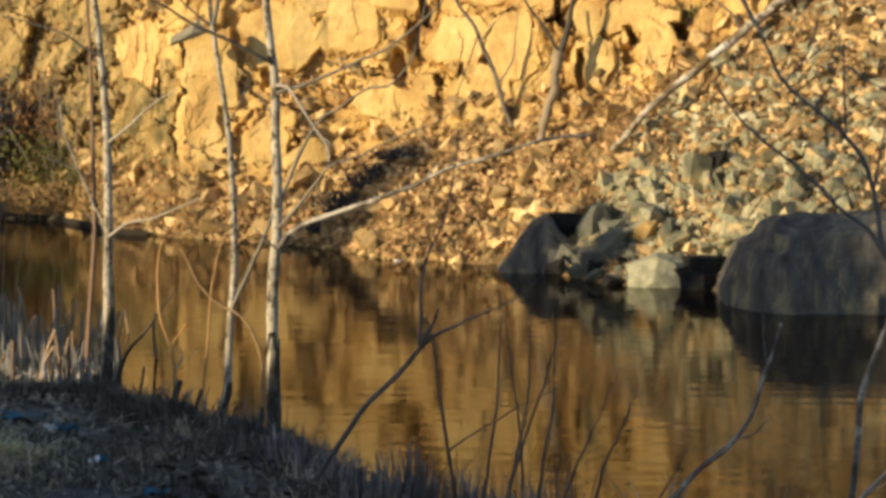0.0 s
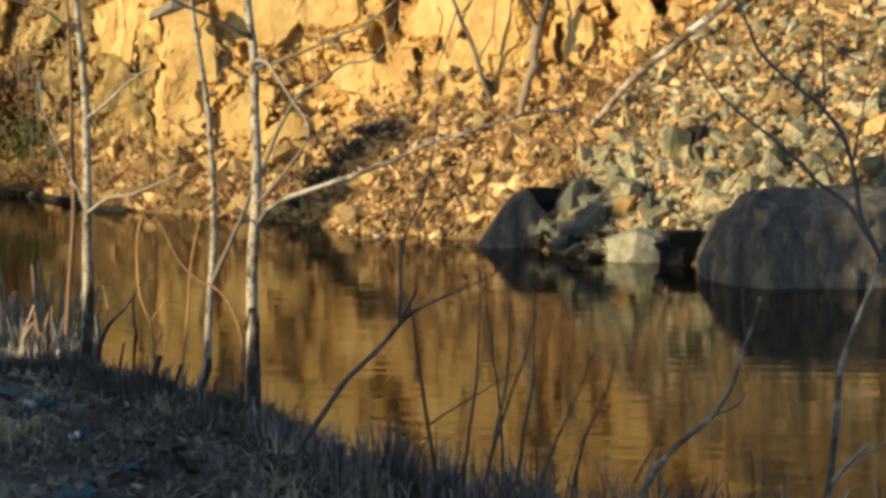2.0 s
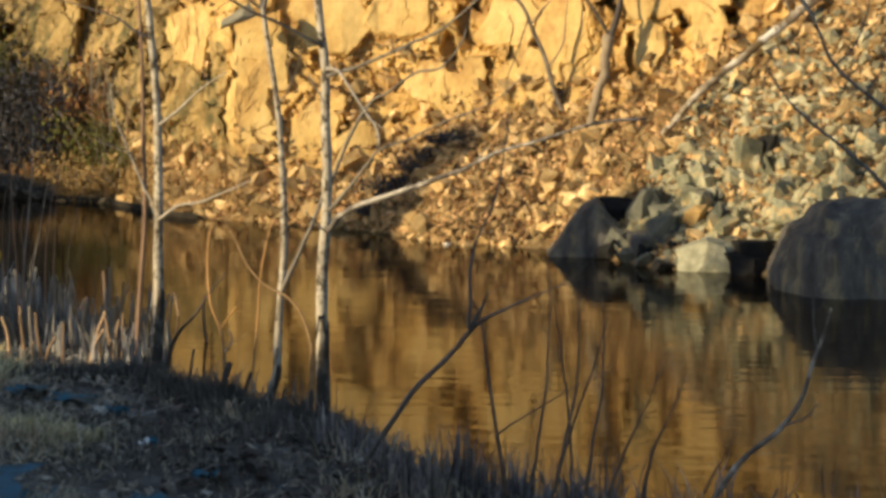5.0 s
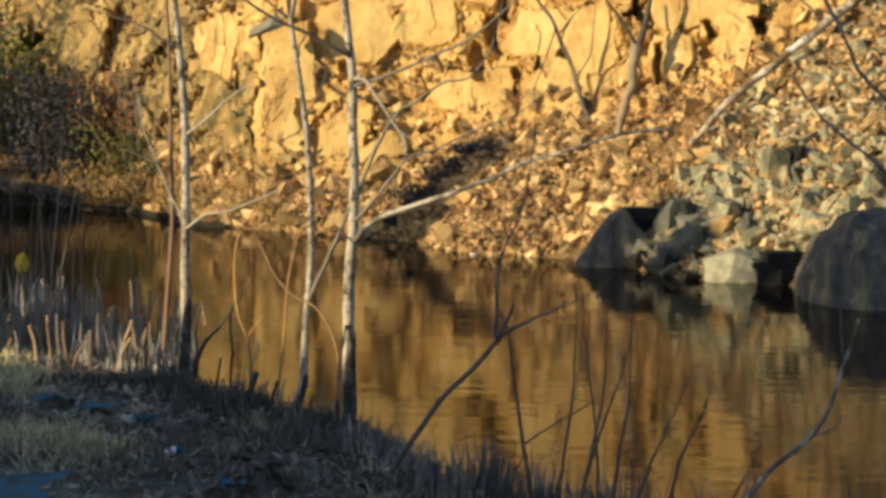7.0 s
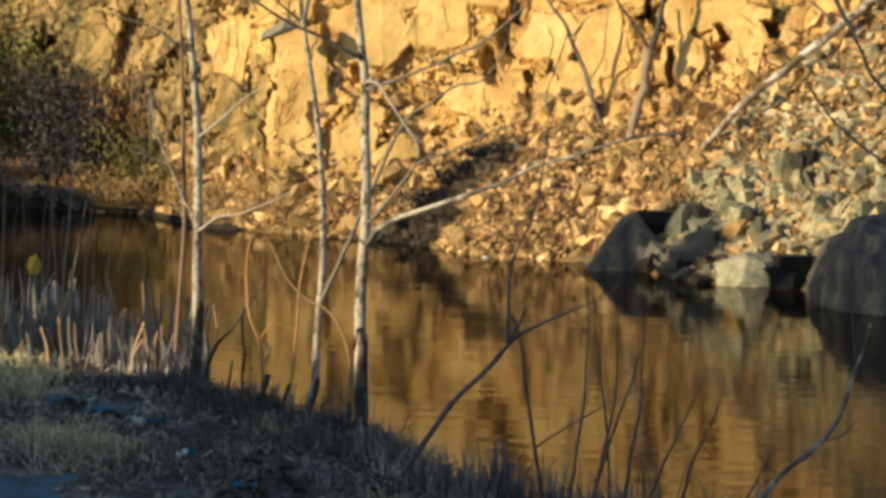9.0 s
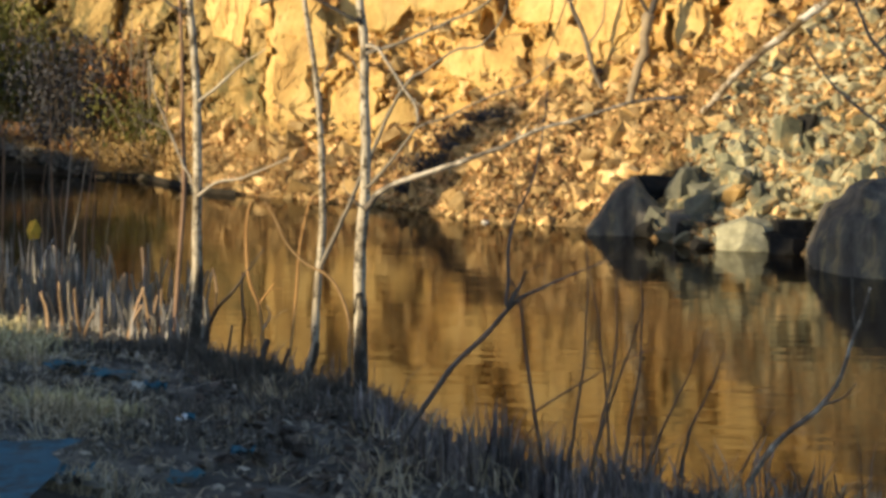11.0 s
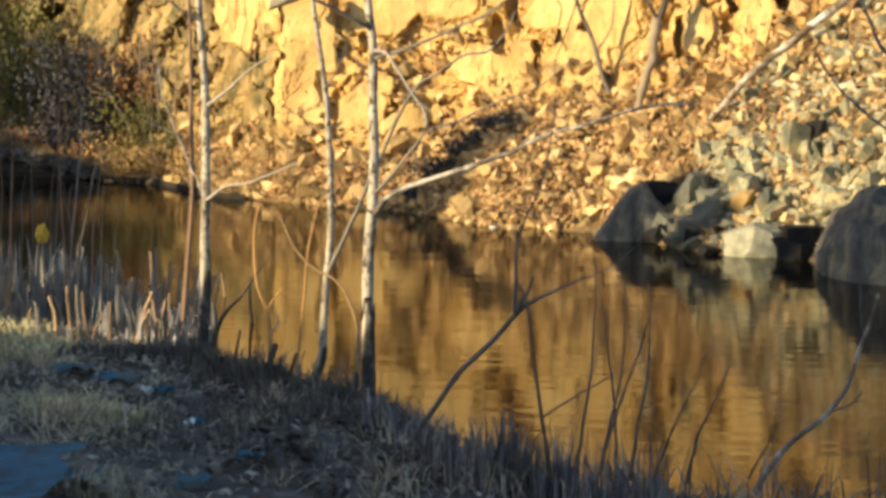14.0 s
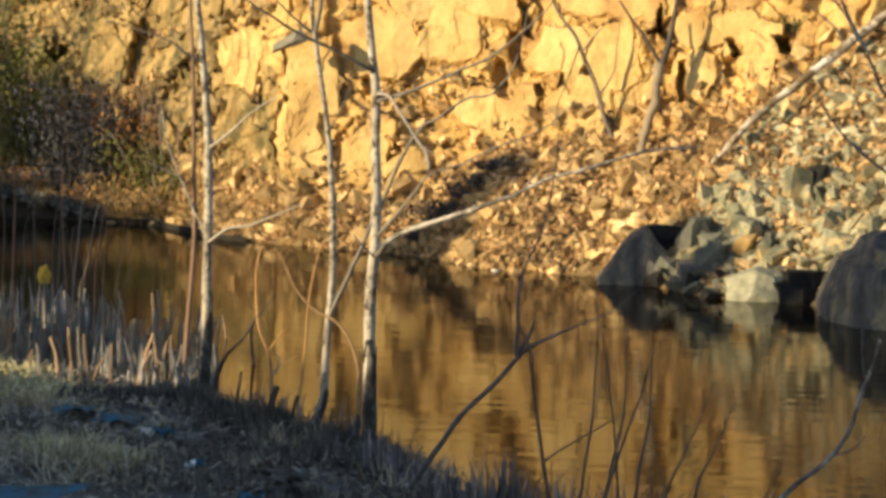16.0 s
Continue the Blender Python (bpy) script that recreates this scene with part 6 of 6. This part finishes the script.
leaf_mass("sheet_leaves", LEAF_GREY, np.column_stack([xy, ground_height(xy[:, 0], xy[:, 1]) + 0.07]), rng.uniform(0.03, 0.10, 260), rng, "grey dead leaves on the added blue sheet", "leaves", flat=0.5)
blade_mass("sheet_straw", GRASS_STRAW, np.column_stack([xy + 0.05, ground_height(xy[:, 0], xy[:, 1])]), rng.uniform(0.06, 0.20, 260), rng, "straw growing over the edge of the added blue sheet", "dry grass", 0.006, 1.4, 0.6)


def weed_tuft(place, count, radius, height, seed, mat, label):
    """Stiff dead stems crowded on one foot, tallest in the middle, so that the tuft ends in a ragged point."""
    rng = np.random.RandomState(seed)
    xy = rng.normal(0, radius, (count, 2)) * [1, 0.6]
    tall = height * np.exp(-0.7 * (np.hypot(xy[:, 0], xy[:, 1]) / radius) ** 1.5) * rng.uniform(0.55, 1.05, count)
    xy = xy + place
    z = np.maximum(ground_height(xy[:, 0], xy[:, 1]), -0.03)
    blade_mass("weed_tuft", mat, np.column_stack([xy, z]), np.maximum(tall, 0.06), rng, label, "weeds", 0.009, 0.28, 0.1)


for k, (x, y, n, r, h) in enumerate([(-1.06, 16.35, 60, 0.09, 0.40), (-0.90, 16.15, 50, 0.07, 0.36), (-0.72, 15.95, 70, 0.12, 0.30), (-0.54, 15.55, 60, 0.08, 0.34), (-0.40, 15.30, 50, 0.08, 0.36),
        (-0.19, 14.85, 110, 0.10, 0.66), (-0.03, 14.70, 60, 0.08, 0.42), (0.14, 14.35, 90, 0.10, 0.52), (0.30, 14.00, 80, 0.09, 0.50), (0.46, 13.95, 70, 0.08, 0.55), (0.62, 13.80, 80, 0.10, 0.56),
        (0.84, 13.60, 70, 0.08, 0.62), (1.00, 13.60, 50, 0.08, 0.42), (1.22, 13.60, 40, 0.07, 0.40), (1.42, 13.60, 40, 0.06, 0.44), (-1.36, 16.75, 60, 0.10, 0.30), (-0.30, 15.10, 60, 0.12, 0.34), (-0.62, 15.35, 70, 0.14, 0.26)]):
    weed_tuft((x, y), n, r, h, 820 + k, WEED_GREY, "stiff grey-violet dead weeds at the water's edge")

for k, (x, y, h) in enumerate([(-2.38, 18.40, 0.26), (-2.17, 18.07, 0.36), (-2.07, 17.92, 0.38), (-1.93, 17.77, 0.42), (-1.86, 17.70, 0.34), (-1.66, 17.39, 0.26), (-1.48, 17.17, 0.28), (-1.37, 17.27, 0.34), (-1.28, 17.19, 0.40), (-1.15, 16.97, 0.30), (-1.03, 16.81, 0.34), (-0.94, 16.65, 0.26), (-2.56, 18.73, 0.30), (-1.74, 17.47, 0.22)]):
    weed_tuft((x, y), 150, 0.12, h, 860 + k, WEED_BLACK, "dark spiky tuft of dead weeds at the water's edge")


# ---- unseen pines added beside the pond to shade the bank and parts of the far shore ----
def pine(target, back, radius, seed, label="unseen pine added to shade the far shore"):
    """An unseen pine added back metres towards the sun from a place, with its tip's shadow falling there."""
    x, y = target[0] - back * math.sin(SUN_AZ), target[1] - back * math.cos(SUN_AZ)
    height = target[2] + back * math.tan(SUN_EL)
    z = max(ground_at(x, y), -0.1)
    rng = np.random.RandomState(seed)
    ob = thing("pine", (x, y, z), label, "tree", "pines beside the pond")
    top = height - z
    tube("trunk", [(0, 0, -0.2), (0.05, 0, top * 0.5), (0, 0, top * 0.97)], 0.16, 0.03, BARK_DARK, ob, 8, 12, 0.05)
    k = int(260 * (radius + 0.3) * top)
    t = rng.uniform(0.02, 1, k)
    r = radius * np.sqrt(1 - 0.85 * t ** 4) * np.sqrt(rng.uniform(0, 1, k))
    a = rng.uniform(0, 6.28, k)
    c = np.stack([r * np.cos(a), r * np.sin(a), 0.10 * top + 0.9 * top * t - 0.25 * r], 1)
    leaf_mass("crown", FOREST, c, rng.uniform(0.22, 0.42, k), rng, "", "", ob, "", flat=0.7)
    return ob


pine((4.0, 26.1, 1.0), 24, 1.05, 701)
pine((5.75, 27.8, 1.5), 24.5, 0.8, 709)
pine((1.35, 29.8, 0.90), 24.5, 0.55, 702)
pine((3.02, 27.9, 0.40), 25.2, 0.2, 706)
pine((2.05, 28.9, 0.58), 25.5, 0.45, 705)
for k, back in enumerate((23.5, 25.0, 26.2, 27.5)):
    pine((-0.60, 33.0, 1.38), back, 0.72, 703 + 10 * k)
for k, (x, y, z) in enumerate([(-4.9, 35.3, 0.15), (-5.9, 36.4, 0.22), (-6.9, 37.0, 0.32), (-7.9, 37.6, 0.55), (-9.2, 38.4, 2.6), (-10.4, 39.4, 3.0), (-11.6, 40.4, 3.2)]):
    pine((x, y, z + 0.02), 18.5 + k % 2, 0.9, 750 + k)
for k in range(3):
    pine((-2.6 + 0.65 * k, 19.4 - 1.1 * k, 0.62), 24.5, 0.8, 730 + k, "unseen pine added to shade the near bank")
for k in range(6):
    pine((-0.2 + 0.75 * k, 14.6 - 1.7 * k, 3.6 + 0.3 * (k % 3)), 24.5 + k % 2, 1.3, 740 + k, "tall unseen pine added to shade the near stems")
